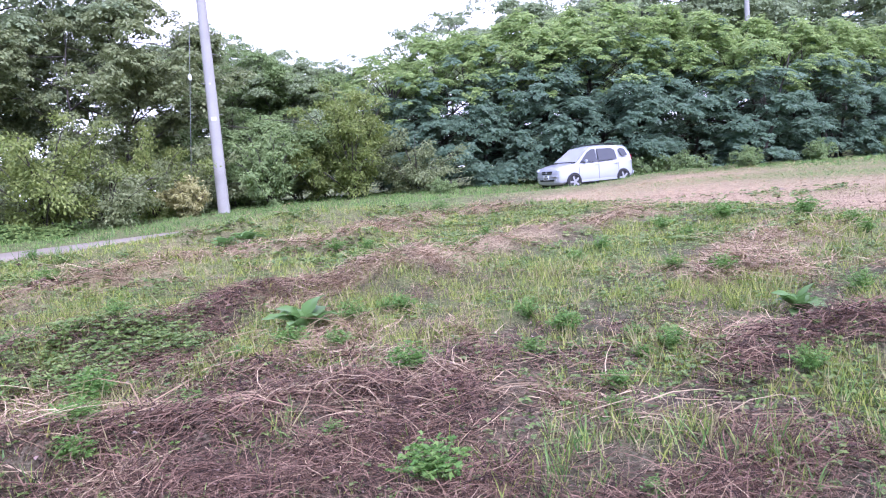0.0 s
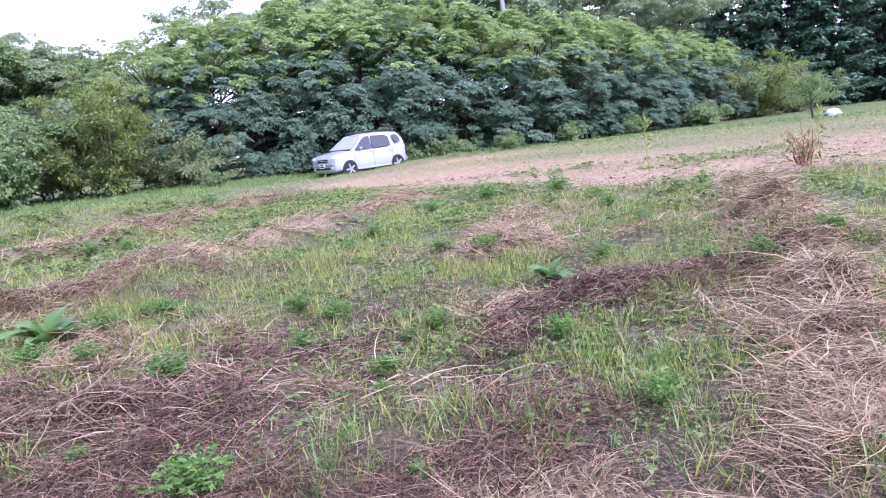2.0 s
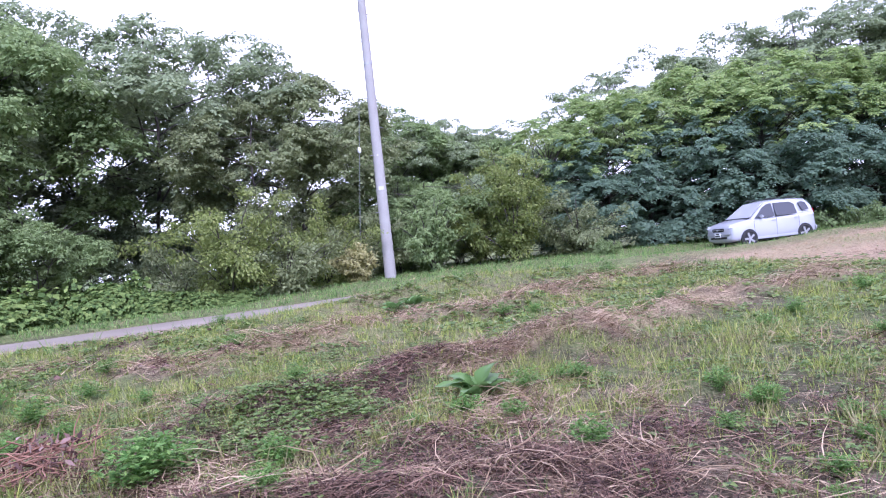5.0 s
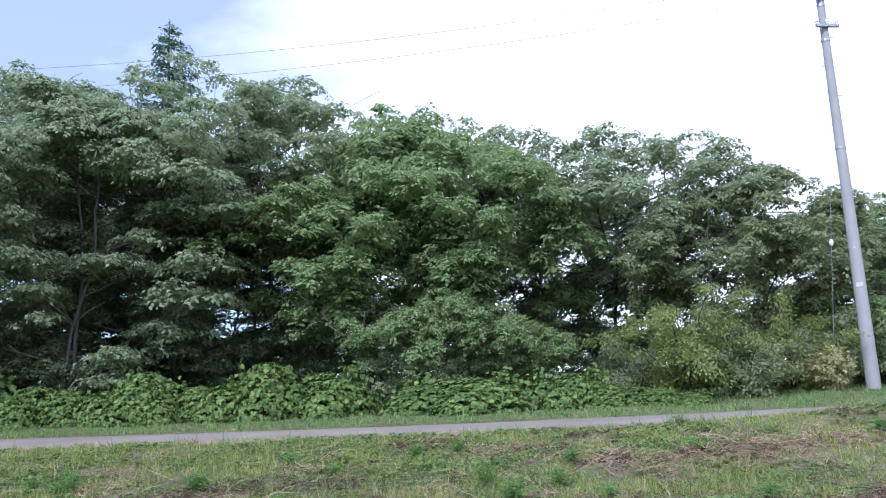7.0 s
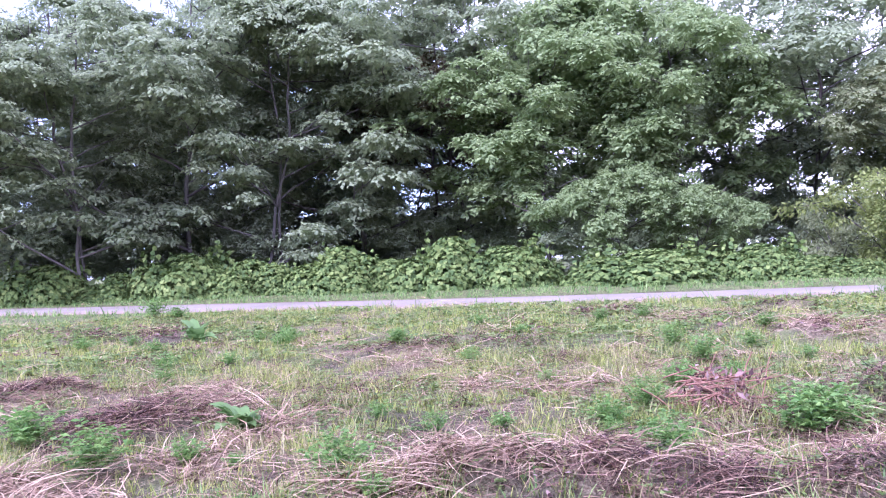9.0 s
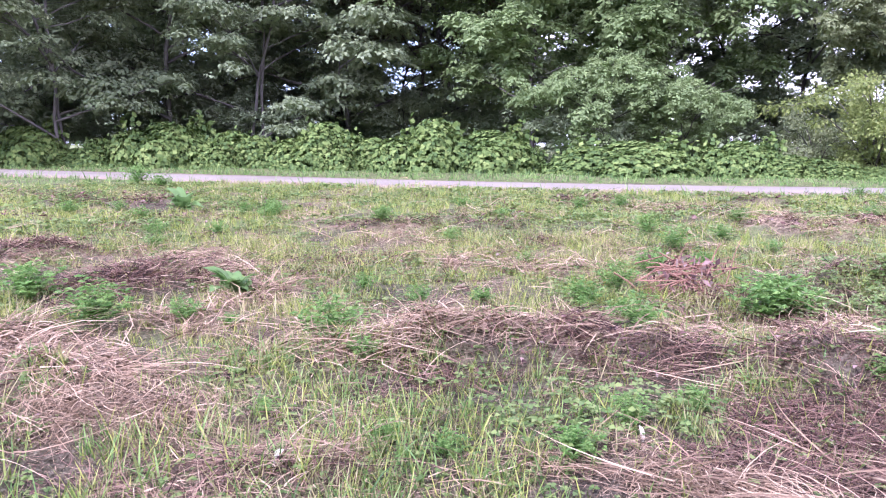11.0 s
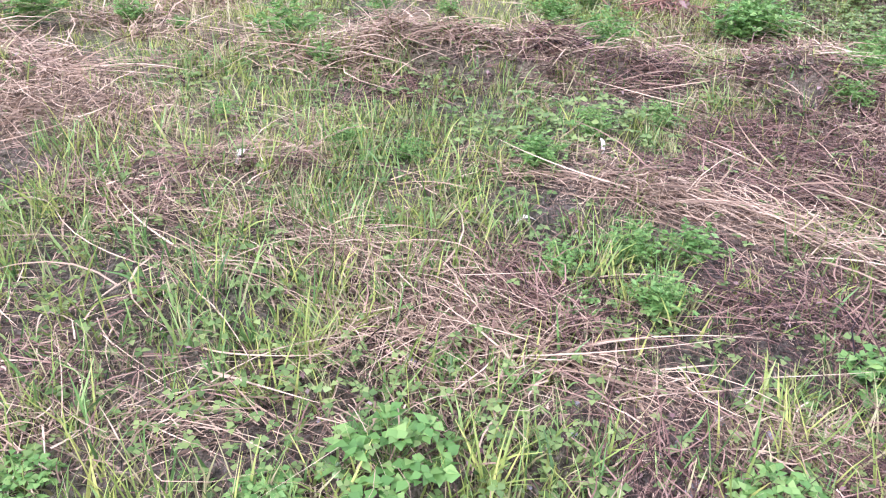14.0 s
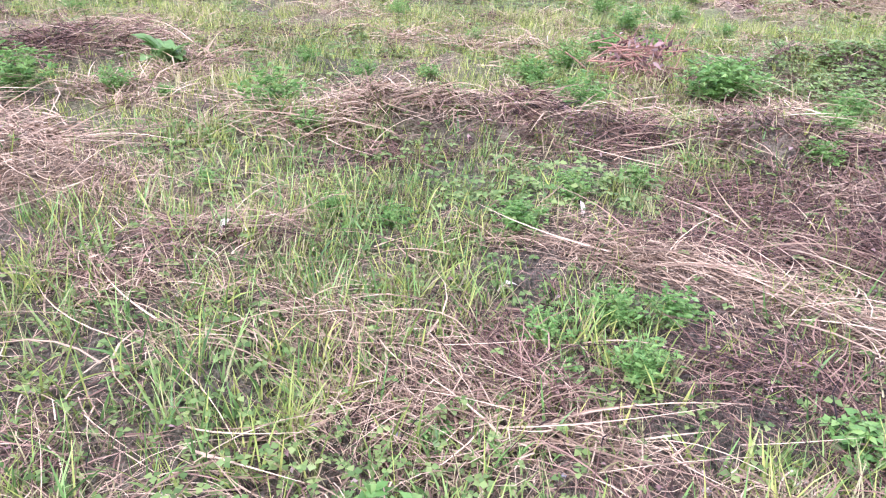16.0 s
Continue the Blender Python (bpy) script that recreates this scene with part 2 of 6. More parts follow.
def fronds(rng, p, tip, length, pairs=5, droop=0.35):
    """Pinnate leaves: pairs of leaflets along a drooping rib, all as four-cornered leaflets."""
    n = len(p)
    tip = unit(tip)
    side = unit(np.cross(tip, np.array([0, 0, 1.0])) + 1e-6)
    length = length[:, None]
    out = []
    for k in range(pairs):
        s = (k + 0.7) / (pairs + 0.4)
        q = p + tip * length * s - np.array([0, 0, 1.0]) * length * droop * s * s
        size = length[:, 0] * (0.42 - 0.22 * abs(s - 0.45)) * rng.uniform(0.85, 1.15, n)
        for sgn in (-1, 1):
            d = unit(side * sgn * 1.0 + tip * 0.55 - np.array([0, 0, 0.28]) + rng.normal(0, 0.12, (n, 3)))
            out.append(leaves(q, d, np.array([0, 0, 0.8]) + tip * 0.8 + rng.normal(0, 0.4, (n, 3)), size, size * 0.42))
    q = p + tip * length * 0.95 - np.array([0, 0, 1.0]) * length * droop * 0.9
    out.append(leaves(q, tip - np.array([0, 0, 0.6]), np.array([0, 0, 1.0]) + tip * 0.4, length[:, 0] * 0.3, length[:, 0] * 0.14))
    return np.concatenate(out)


# ------------------------------------------------------------------ lie of the land
def lattice(seed):
    return np.random.default_rng(seed).random((64, 64))


LATTICE = [lattice(k) for k in range(8)]


def value_noise(x, y, size, seed):
    x, y = np.asarray(x) / size + 17.3, np.asarray(y) / size + 9.1
    i, j = np.floor(x).astype(int), np.floor(y).astype(int)
    fx, fy = x - i, y - j
    fx, fy = fx * fx * (3 - 2 * fx), fy * fy * (3 - 2 * fy)
    t = LATTICE[seed % 8]
    a, b, c, d = t[i % 64, j % 64], t[(i + 1) % 64, j % 64], t[i % 64, (j + 1) % 64], t[(i + 1) % 64, (j + 1) % 64]
    return (a * (1 - fx) + b * fx) * (1 - fy) + (c * (1 - fx) + d * fx) * fy


def capsule(x, y, x1, y1, x2, y2):
    """Distance from points to a segment."""
    dx, dy = x2 - x1, y2 - y1
    t = np.clip(((x - x1) * dx + (y - y1) * dy) / (dx * dx + dy * dy + 1e-9), 0, 1)
    return np.hypot(x - x1 - t * dx, y - y1 - t * dy)


BANKS = []      # windrows and patches of cut growth: ends, half width, height, kind


def bank(kind, width, height, *points):
    for a, b in zip(points, points[1:]):
        BANKS.append((*a, *b, width, height, kind))


# old beds of the field, heaped with dry straw, that run towards the parked car
bank("straw", 0.55, 0.16, (3.3, 8.3), (4.3, 8.55), (5.2, 8.5), (6.5, 8.7), (7.9, 8.0), (10.4, 8.5), (12.5, 8.1))
bank("straw", 0.45, 0.10, (6.9, 11.2), (8.2, 11.1), (10.3, 11.3), (12.5, 11.6))
bank("straw", 0.42, 0.20, (4.9, 5.65), (5.5, 5.4), (6.1, 5.3), (7.1, 5.05), (8.5, 5.05), (9.9, 4.95), (11.0, 4.6))
bank("litter", 0.40, 0.14, (2.4, 5.7), (3.2, 5.65), (4.0, 5.6), (4.9, 5.6))
bank("straw", 0.50, 0.08, (8.9, 2.5), (6.9, 2.0))
bank("straw", 0.50, 0.22, (9.7, -0.2), (7.8, -0.4), (6.6, -0.55))
bank("straw", 0.38, 0.12, (6.6, -0.55), (5.3, -0.6), (4.4, -0.55), (3.4, -0.35), (3.0, -0.45))
bank("litter", 0.42, 0.10, (4.7, 1.2), (5.1, 0.95), (5.6, 0.15), (6.0, -0.3))
bank("litter", 0.50, 0.09, (1.5, 3.3), (2.2, 3.3), (2.6, 3.25), (3.05, 3.1))
bank("litter", 0.28, 0.06, (3.05, 3.95), (3.4, 3.7))
bank("litter", 0.35, 0.08, (4.2, 1.2), (4.9, 1.0), (5.3, 0.8))
bank("straw", 0.26, 0.14, (-1.0, 3.75), (-0.65, 4.0), (-0.25, 4.1), (0.2, 3.95))
bank("litter", 0.30, 0.15, (0.2, 3.9), (0.7, 3.9), (1.1, 3.8), (1.45, 3.6), (2.0, 3.5))
bank("straw", 0.20, 0.05, (0.3, 2.75), (0.55, 2.5), (0.8, 2.35), (1.25, 2.0), (1.5, 1.9))
bank("litter", 0.22, 0.03, (0.6, 2.75), (1.0, 2.6), (1.5, 2.5))
bank("litter", 0.13, 0, (-0.15, 2.1), (0.05, 1.9), (0.2, 1.78))
bank("green", 0.35, 0, (-0.4, 3.1), (0.2, 3.0), (0.7, 3.1))
bank("litter", 0.50, 0, (1.7, 5.2), (2.4, 4.9), (3.1, 4.7))
bank("litter", 0.30, 0.02, (1.1, 3.2), (1.2, 3.0), (1.35, 2.8), (1.7, 2.9))
bank("straw", 0.40, 0.12, (-2.9, 3.7), (-2.4, 3.2), (-2.05, 2.9))
bank("straw", 0.30, 0.06, (-1.7, 2.9), (-1.4, 2.85))
bank("litter", 0.24, 0.10, (-1.2, 2.45), (-0.9, 2.5))
bank("litter", 0.50, 0.12, (-3.1, 4.9), (-2.8, 5.1), (-2.7, 5.5))
bank("straw", 0.35, 0.04, (-2.2, 4.4), (-1.9, 4.8))
bank("litter", 0.35, 0.10, (-1.8, 8.4), (-1.0, 8.6), (-0.1, 8.6))
bank("litter", 0.40, 0.12, (3.0, 8.9), (3.5, 8.5))
bank("litter", 0.40, 0.12, (0.6, 11.6), (1.3, 11.5))
bank("litter", 0.40, 0.10, (3.3, 11.5), (3.8, 11.3))
bank("litter", 0.50, 0.10, (-6.6, 10.3), (-6.0, 10.3))
bank("litter", 0.45, 0.12, (-5.5, 10.3), (-5.2, 10.4))
bank("litter", 0.45, 0.10, (-4.7, 6.2), (-4.4, 6.3))
bank("straw", 0.17, 0.05, (-0.52, 2.02), (-0.37, 1.95), (-0.2, 1.82))
bank("straw", 0.09, 0.03, (-1.3, 1.12), (-0.9, 1.1), (-0.6, 1.15))
bank("straw", 0.10, 0.03, (-0.1, 1.55), (0.15, 1.5), (0.45, 1.38), (0.7, 1.28))
bank("litter", 0.16, 0.03, (0.02, 1.78), (0.12, 1.7))
bank("litter", 0.25, 0.03, (0.9, 1.8), (1.1, 1.85))
bank("litter", 0.36, 0.05, (1.5, 2.6), (2.3, 2.5), (3.1, 2.5), (3.7, 2.7))
bank("litter", 0.22, 0.05, (2.0, 1.8), (2.6, 1.7))
# lush strips between the old beds
bank("green", 0.80, 0, (3.0, 7.1), (5.0, 7.0), (7.5, 6.5), (10.0, 6.6), (12.5, 6.4))
bank("green", 0.75, 0, (6.2, 3.7), (8.0, 3.6), (10.2, 3.2))
bank("green", 0.60, 0, (5.3, 3.3), (5.9, 2.3))
bank("green", 0.60, 0, (9.6, 1.1), (8.3, 0.7))
bank("green", 0.60, 0, (10.6, -1.8), (9.0, -1.6))
bank("litter", 0.28, 0, (3.4, 0.7), (2.7, 0.9), (2.4, 1.2))
bank("green", 0.30, 0, (-1.3, 1.7), (-0.7, 1.5), (-0.5, 1.3))
bank("green", 0.25, 0, (-0.9, 0.9), (-0.3, 1.0), (0.1, 1.1))
bank("green", 0.25, 0, (-1.7, 2.2), (-1.3, 2.9))


def road_y(x):
    return 15.15 - 0.185 * np.asarray(x, float) + 0.0008 * np.maximum(-np.asarray(x, float), 0) ** 2 + 0.0185 * np.clip(np.asarray(x, float) - 14, 0, 12) ** 2


def mown(x, y):
    """1 inside the mown, straw-coloured part of the field, 0 outside."""
    x, y = np.asarray(x, float), np.asarray(y, float)
    edge = np.where(y > 3, 11.2 + 0.62 * (y - 3), 11.2) + 1.3 * (value_noise(x, y, 1.6, 3) - 0.5)
    near = np.clip((x - edge) / 0.8, 0, 1)
    side = np.clip((road_y(x) - 1.4 - y) / 0.6, 0, 1)
    far = np.clip((30 + 5 * (value_noise(x, y, 4, 5) - 0.5) - x) / 6, 0, 1)
    return near * side * far


def ground_base(x, y):
    r = np.hypot(x, y)
    z = 0.85 * (1 - np.exp(-r / 12.0))
    d = np.asarray(y) - road_y(x)
    z = z - 0.32 * np.clip((np.asarray(x) - 15) / 6, 0, 1) * np.exp(-(d / 2.6) ** 2)
    return z - 0.22 * np.clip((r - 26) / 16, 0, 1) * np.clip((np.asarray(x) - 12) / 10, 0, 1)


def ground(x, y):
    """Height of the ground."""
    x, y = np.asarray(x, float), np.asarray(y, float)
    r = np.hypot(x, y)
    z = ground_base(x, y)
    on_road = np.clip(1.9 - np.abs(y - road_y(x)), 0, 0.5) / 0.5
    rough = (0.06 * (value_noise(x, y, 1.1, 1) - 0.5) + 0.05 * (value_noise(x, y, 0.35, 2) - 0.5) + 0.025 * (value_noise(x, y, 0.13, 3) - 0.5)) * np.clip(40 / (r + 1), 0, 1)
    for x1, y1, x2, y2, w, h, kind in BANKS:
        if h > 0:
            d = capsule(x, y, x1, y1, x2, y2) / w * (0.6 + 0.8 * value_noise(x, y, 0.55, 1))
            rough = np.maximum(rough, h * 0.92 * np.exp(-d * d * 1.6) * (0.35 + 1.2 * value_noise(x, y, 0.38, 4)) + rough * 0.4)
    # a low grassy bank between the field and the road
    d = y - road_y(x)
    edge = np.exp(-((d + 2.2) / 0.7) ** 2) * np.clip((x - 5.0) / 3.2, 0, 1) * (0.15 + 0.13 * value_noise(x, y, 1.7, 6))
    return z + rough * (1 - on_road) + edge * (r < 60)


def cover(x, y):
    """How much dry straw, brown litter and green growth covers the ground, each 0 to 1."""
    x, y = np.asarray(x, float), np.asarray(y, float)
    off = np.clip((np.hypot(x, y) - 3.6) / 2.0, 0, 1)
    straw = 0.23 - 0.10 * off + 0.9 * (value_noise(x, y, 0.9, 5) - 0.5) + 0.9 * (value_noise(x, y, 0.24, 6) - 0.5)
    litter = 0.13 - 0.10 * off + 0.9 * (value_noise(x, y, 1.3, 7) - 0.5) + 0.9 * (value_noise(x, y, 0.28, 0) - 0.5)
    green = 0.72 + 0.10 * off + 0.6 * (value_noise(x, y, 1.5, 2) - 0.5) + 1.2 * (value_noise(x, y, 0.42, 3) - 0.5)
    ragged = 0.7 * value_noise(x, y, 0.6, 1) + 0.9 * value_noise(x, y, 0.22, 5)
    for x1, y1, x2, y2, w, h, kind in BANKS:
        k = np.exp(-(capsule(x, y, x1, y1, x2, y2) / w * (0.25 + ragged)) ** 2 * 1.3) * (0.48 + 0.85 * value_noise(x, y, 0.3, 7))
        if kind == "straw":
            straw, litter = np.maximum(straw, 1.1 * k), litter - 0.3 * k
        elif kind == "green":
            green, straw, litter = np.maximum(green, 1.0 * k), straw * (1 - 0.6 * k), litter * (1 - 0.6 * k)
            continue
        else:
            litter = np.maximum(litter, 1.1 * k)
        green = green - 0.34 * k
    green = np.maximum(green, 0.34 + 0.5 * (value_noise(x, y, 0.5, 6) - 0.5))
    m = mown(x, y)
    straw, litter, green = straw * (1 - m) + m * (1.0 - 0.45 * np.clip((x - 15.5) / 4.5, 0, 1) * np.clip((9.0 - y) / 5.0, 0, 1)), litter * (1 - m) + 0.05 * m, green * (1 - m) + m * (0.12 + 0.30 * np.clip(4 * value_noise(x, y, 2.6, 4) - 2.0, 0, 1) + 0.55 * np.clip((x - 15.5) / 4.5, 0, 1) * np.clip((9.0 - y) / 5.0, 0, 1))
    # lush growth along the road and beyond the field
    verge = np.exp(-((np.abs(y - road_y(x)) - 2.2) / 1.0) ** 2) + (y > road_y(x) + 1.4) + (x > 31)
    green = np.maximum(green, np.clip(verge, 0, 1) * 0.85)
    straw, litter = straw * (1 - 0.7 * np.clip(verge, 0, 1)), litter * (1 - 0.8 * np.clip(verge, 0, 1))
    return np.clip(straw, 0, 1), np.clip(litter, 0, 1), np.clip(green, 0, 1)


# both are read many times near the field's middle, so a fine table serves there
TABLE_X, TABLE_Y, TABLE_STEP = np.arange(-14, 20.01, 0.05), np.arange(-8, 16.01, 0.05), 0.05
TABLE = np.stack([ground(*np.meshgrid(TABLE_X, TABLE_Y, indexing="ij")), *cover(*np.meshgrid(TABLE_X, TABLE_Y, indexing="ij"))], -1)


def from_table(x, y):
    """Height and cover read between the table's four nearest places; exact outside it."""
    x, y = np.asarray(x, float).ravel(), np.asarray(y, float).ravel()
    out = np.empty((len(x), 4))
    inside = (x > -14) & (x < 19.9) & (y > -8) & (y < 15.9)
    u, v = (x[inside] + 14) / TABLE_STEP, (y[inside] + 8) / TABLE_STEP
    i, j = u.astype(int), v.astype(int)
    u, v = (u - i)[:, None], (v - j)[:, None]
    out[inside] = (TABLE[i, j] * (1 - u) + TABLE[i + 1, j] * u) * (1 - v) + (TABLE[i, j + 1] * (1 - u) + TABLE[i + 1, j + 1] * u) * v
    if not inside.all():
        q = ~inside
        out[q] = np.stack([ground(x[q], y[q]), *cover(x[q], y[q])], -1)
    return out


def ground_fast(x, y):
    return from_table(x, y)[:, 0]


def cover_fast(x, y):
    return from_table(x, y)[:, 1:].T


def ground_sheet():
    """One sheet out to the horizon, fine near the field's middle and coarse far off."""
    rings = np.concatenate([np.linspace(0.02, 6, 130), 6 + np.cumsum(np.linspace(0.05, 0.30, 170)), np.geomspace(37, 3000, 40)])
    spokes = 480
    ang = np.linspace(0, 2 * np.pi, spokes, endpoint=False)
    rr, aa = np.meshgrid(rings, ang, indexing="ij")
    x, y = rr * np.sin(aa), rr * np.cos(aa)
    far = np.clip((rr - 60) / 200, 0, 1)
    z = ground(x, y) * (1 - far) + 0.6 * far
    k, i, j = len(rings), *np.meshgrid(np.arange(len(rings) - 1), np.arange(spokes), indexing="ij")
    a, b = i * spokes + j, i * spokes + (j + 1) % spokes
    faces = np.stack([a, a + spokes, b + spokes, b], -1).reshape(-1, 4)
    me = mesh_of("ground", np.stack([x, y, z], -1), faces, None, True)
    s, l, g = (q * np.clip(0.18 + (rr - 2.2) / 6, 0.18, 1) for q in cover(x, y))
    for name, v in (("straw", s), ("litter", l), ("green", g)):
        at = me.attributes.new(name, "FLOAT", "POINT")
        at.data.foreach_set("value", v.astype(np.float32).ravel())
    m, n, lk, p = nodes_of("field_soil")
    tex = n.new("ShaderNodeNewGeometry")
    fine, mid = n.new("ShaderNodeTexNoise"), n.new("ShaderNodeTexNoise")
    fine.inputs["Scale"].default_value, fine.inputs["Detail"].default_value = 45, 6
    mid.inputs["Scale"].default_value, mid.inputs["Detail"].default_value = 6, 6
    for q in (fine, mid):
        lk.new(tex.outputs["Position"], q.inputs["Vector"])
    soil = ramp(n, [(0.3, (0.012, 0.009, 0.007)), (0.5, (0.046, 0.035, 0.029)), (0.7, (0.135, 0.108, 0.092))])
    dry = ramp(n, [(0.3, (0.229, 0.147, 0.091)), (0.5, (0.497, 0.352, 0.222)), (0.7, (0.708, 0.535, 0.348))])
    brown = ramp(n, [(0.3, (0.059, 0.041, 0.033)), (0.5, (0.145, 0.102, 0.083)), (0.7, (0.251, 0.191, 0.158))])
    grass = ramp(n, [(0.3, (0.080, 0.116, 0.030)), (0.5, (0.178, 0.241, 0.064)), (0.7, (0.307, 0.360, 0.110))])
    color = soil.outputs["Color"]
    for q in (soil, dry, brown, grass):
        lk.new(fine.outputs["Fac"], q.inputs["Fac"])
    for name, q, gain in (("litter", brown, 0.7), ("straw", dry, 1.0), ("green", grass, 0.8)):
        at = n.new("ShaderNodeAttribute")
        at.attribute_name = name
        mul = n.new("ShaderNodeMath")
        mul.operation, mul.use_clamp = "MULTIPLY", True
        sub = n.new("ShaderNodeMath")
        sub.operation = "MULTIPLY_ADD"
        sub.inputs[1].default_value, sub.inputs[2].default_value = 1.6, 0.2
        lk.new(mid.outputs["Fac"], sub.inputs[0])
        lk.new(at.outputs["Fac"], mul.inputs[0])
        lk.new(sub.outputs[0], mul.inputs[1])
        mix = n.new("ShaderNodeMix")
        mix.data_type = "RGBA"
        cl = n.new("ShaderNodeMath")
        cl.operation, cl.use_clamp = "MULTIPLY", True
        cl.inputs[1].default_value = gain
        lk.new(mul.outputs[0], cl.inputs[0])
        lk.new(cl.outputs[0], mix.inputs[0])
        lk.new(color, mix.inputs[6])
        lk.new(q.outputs["Color"], mix.inputs[7])
        color = mix.outputs[2]
    # matted fibres: thin pale strands lying all ways over the dark soil
    strands = None
    for turn in (0.3, 1.4, 2.4, 2.9):
        mp2 = n.new("ShaderNodeMapping")
        mp2.inputs["Rotation"].default_value = (0, 0, turn)
        mp2.inputs["Scale"].default_value = (230, 16, 16)
        lk.new(tex.outputs["Position"], mp2.inputs["Vector"])
        nz = n.new("ShaderNodeTexNoise")
        nz.inputs["Scale"].default_value, nz.inputs["Detail"].default_value, nz.inputs["Distortion"].default_value = 1.0, 2, 0.6
        lk.new(mp2.outputs["Vector"], nz.inputs["Vector"])
        th = n.new("ShaderNodeMapRange")
        th.inputs["From Min"].default_value, th.inputs["From Max"].default_value = 0.53, 0.68
        lk.new(nz.outputs["Fac"], th.inputs["Value"])
        if strands is None:
            strands = th.outputs["Result"]
        else:
            mx = n.new("ShaderNodeMath")
            mx.operation = "MAXIMUM"
            lk.new(strands, mx.inputs[0])
            lk.new(th.outputs["Result"], mx.inputs[1])
            strands = mx.outputs[0]
    fibre = ramp(n, [(0.35, (0.15, 0.105, 0.075)), (0.5, (0.30, 0.22, 0.16)), (0.65, (0.50, 0.40, 0.30))])
    lk.new(mid.outputs["Fac"], fibre.inputs["Fac"])
    wet = n.new("ShaderNodeMath")
    wet.operation = "MULTIPLY"
    wet.inputs[1].default_value = 0.22
    lk.new(strands, wet.inputs[0])
    fx = n.new("ShaderNodeMix")
    fx.data_type = "RGBA"
    lk.new(wet.outputs[0], fx.inputs[0])
    lk.new(color, fx.inputs[6])
    lk.new(fibre.outputs["Color"], fx.inputs[7])
    color = fx.outputs[2]
    lk.new(color, p.inputs["Base Color"])
    p.inputs["Roughness"].default_value = 0.95
    p.inputs["Specular IOR Level"].default_value = 0.2
    bp = n.new("ShaderNodeBump")
    bp.inputs["Strength"].default_value, bp.inputs["Distance"].default_value = 1.0, 0.06
    lk.new(fine.outputs["Fac"], bp.inputs["Height"])
    lk.new(bp.outputs["Normal"], p.inputs["Normal"])
    me.materials.append(m)
    return tagged(new("ground", me), "rough mown field of soil, dry straw and grass", "ground", kind="structure")


ground_sheet()


def road_strip():
    xs = np.concatenate([np.arange(-60, -14, 2.0), np.arange(-14, 45, 0.4), np.arange(45, 70, 2.0)])
    cross = np.array([-1.36, -1.25, -0.6, 0.0, 0.6, 1.25, 1.36])
    rng = np.random.default_rng(3)
    wob = 0.16 * (value_noise(xs, xs * 0, 0.9, 1) - 0.5)
    v = []
    for w, ox in zip(cross, (1, 1, 0, 0, 0, -1, -1)):
        y = road_y(xs) + w + wob * (abs(w) > 1)
        z = ground_base(xs, road_y(xs)) + 0.03 - 0.01 * abs(w) - (0.10 if abs(w) > 1.3 else 0)
        v.append(np.stack([xs + 0.18 * w, y, z], -1))
    v = np.stack(v, 1)
    k, c = v.shape[:2]
    i, j = np.meshgrid(np.arange(k - 1), np.arange(c - 1), indexing="ij")
    a = i * c + j
    faces = np.stack([a, a + c, a + c + 1, a + 1], -1).reshape(-1, 4)
    return tagged(new("road", mesh_of("road", v, faces, M_ROAD, True)), "narrow pale worn concrete farm road", "road", kind="structure")


road_strip()


def dirt_margin():
    """Soil and grit spilled over the road's edges, in its material."""
    n, l = M_ROAD.node_tree.nodes, M_ROAD.node_tree.links
    p = n["Principled BSDF"]
    old = p.inputs["Base Color"].links[0].from_socket
    at = n.new("ShaderNodeAttribute")
    at.attribute_name = "margin"
    nz = n.new("ShaderNodeTexNoise")
    nz.inputs["Scale"].default_value, nz.inputs["Detail"].default_value = 1.6, 6
    geo = n.new("ShaderNodeNewGeometry")
    l.new(geo.outputs["Position"], nz.inputs["Vector"])
    add = n.new("ShaderNodeMath")
    l.new(at.outputs["Fac"], add.inputs[0])
    l.new(nz.outputs["Fac"], add.inputs[1])
    r = ramp(n, [(0.62, (0, 0, 0)), (0.95, (1, 1, 1))])
    l.new(add.outputs[0], r.inputs["Fac"])
    mix = n.new("ShaderNodeMix")
    mix.data_type = "RGBA"
    mix.inputs[7].default_value = (0.24, 0.18, 0.13, 1)
    l.new(r.outputs["Color"], mix.inputs[0])
    l.new(old, mix.inputs[6])
    l.new(mix.outputs[2], p.inputs["Base Color"])
    me = bpy.data.objects["road"].data
    v = np.empty(len(me.vertices) * 3, np.float32)
    me.vertices.foreach_get("co", v)
    k = np.arange(len(me.vertices)) % 7
    me.attributes.new("margin", "FLOAT", "POINT").data.foreach_set("value", np.array([0.55, 0.45, 0.05, 0.0, 0.05, 0.45, 0.55], np.float32)[k])


dirt_margin()


def polar(turn, r):
    """Plan position at r metres, turn degrees clockwise from +y."""
    return r * math.sin(radians(turn)), r * math.cos(radians(turn))


# ------------------------------------------------------------------ trees
def bend(rng, start, end, steps, wander):
    t = np.linspace(0, 1, steps)[:, None]
    line = np.asarray(start) * (1 - t) + np.asarray(end) * t
    off = np.cumsum(rng.normal(0, wander, (steps, 3)), 0)
    off -= off[:1]
    return line + off * np.array([1, 1, 0.4])


def crown_top(ob):
    """Height under which nearly all of a plant lies."""
    tops = []
    for o in ob.children:
        co = np.empty(len(o.data.vertices) * 3, np.float32)
        o.data.vertices.foreach_get("co", co)
        tops.append(np.percentile(co[2::9], 99.5))
    return float(max(tops))


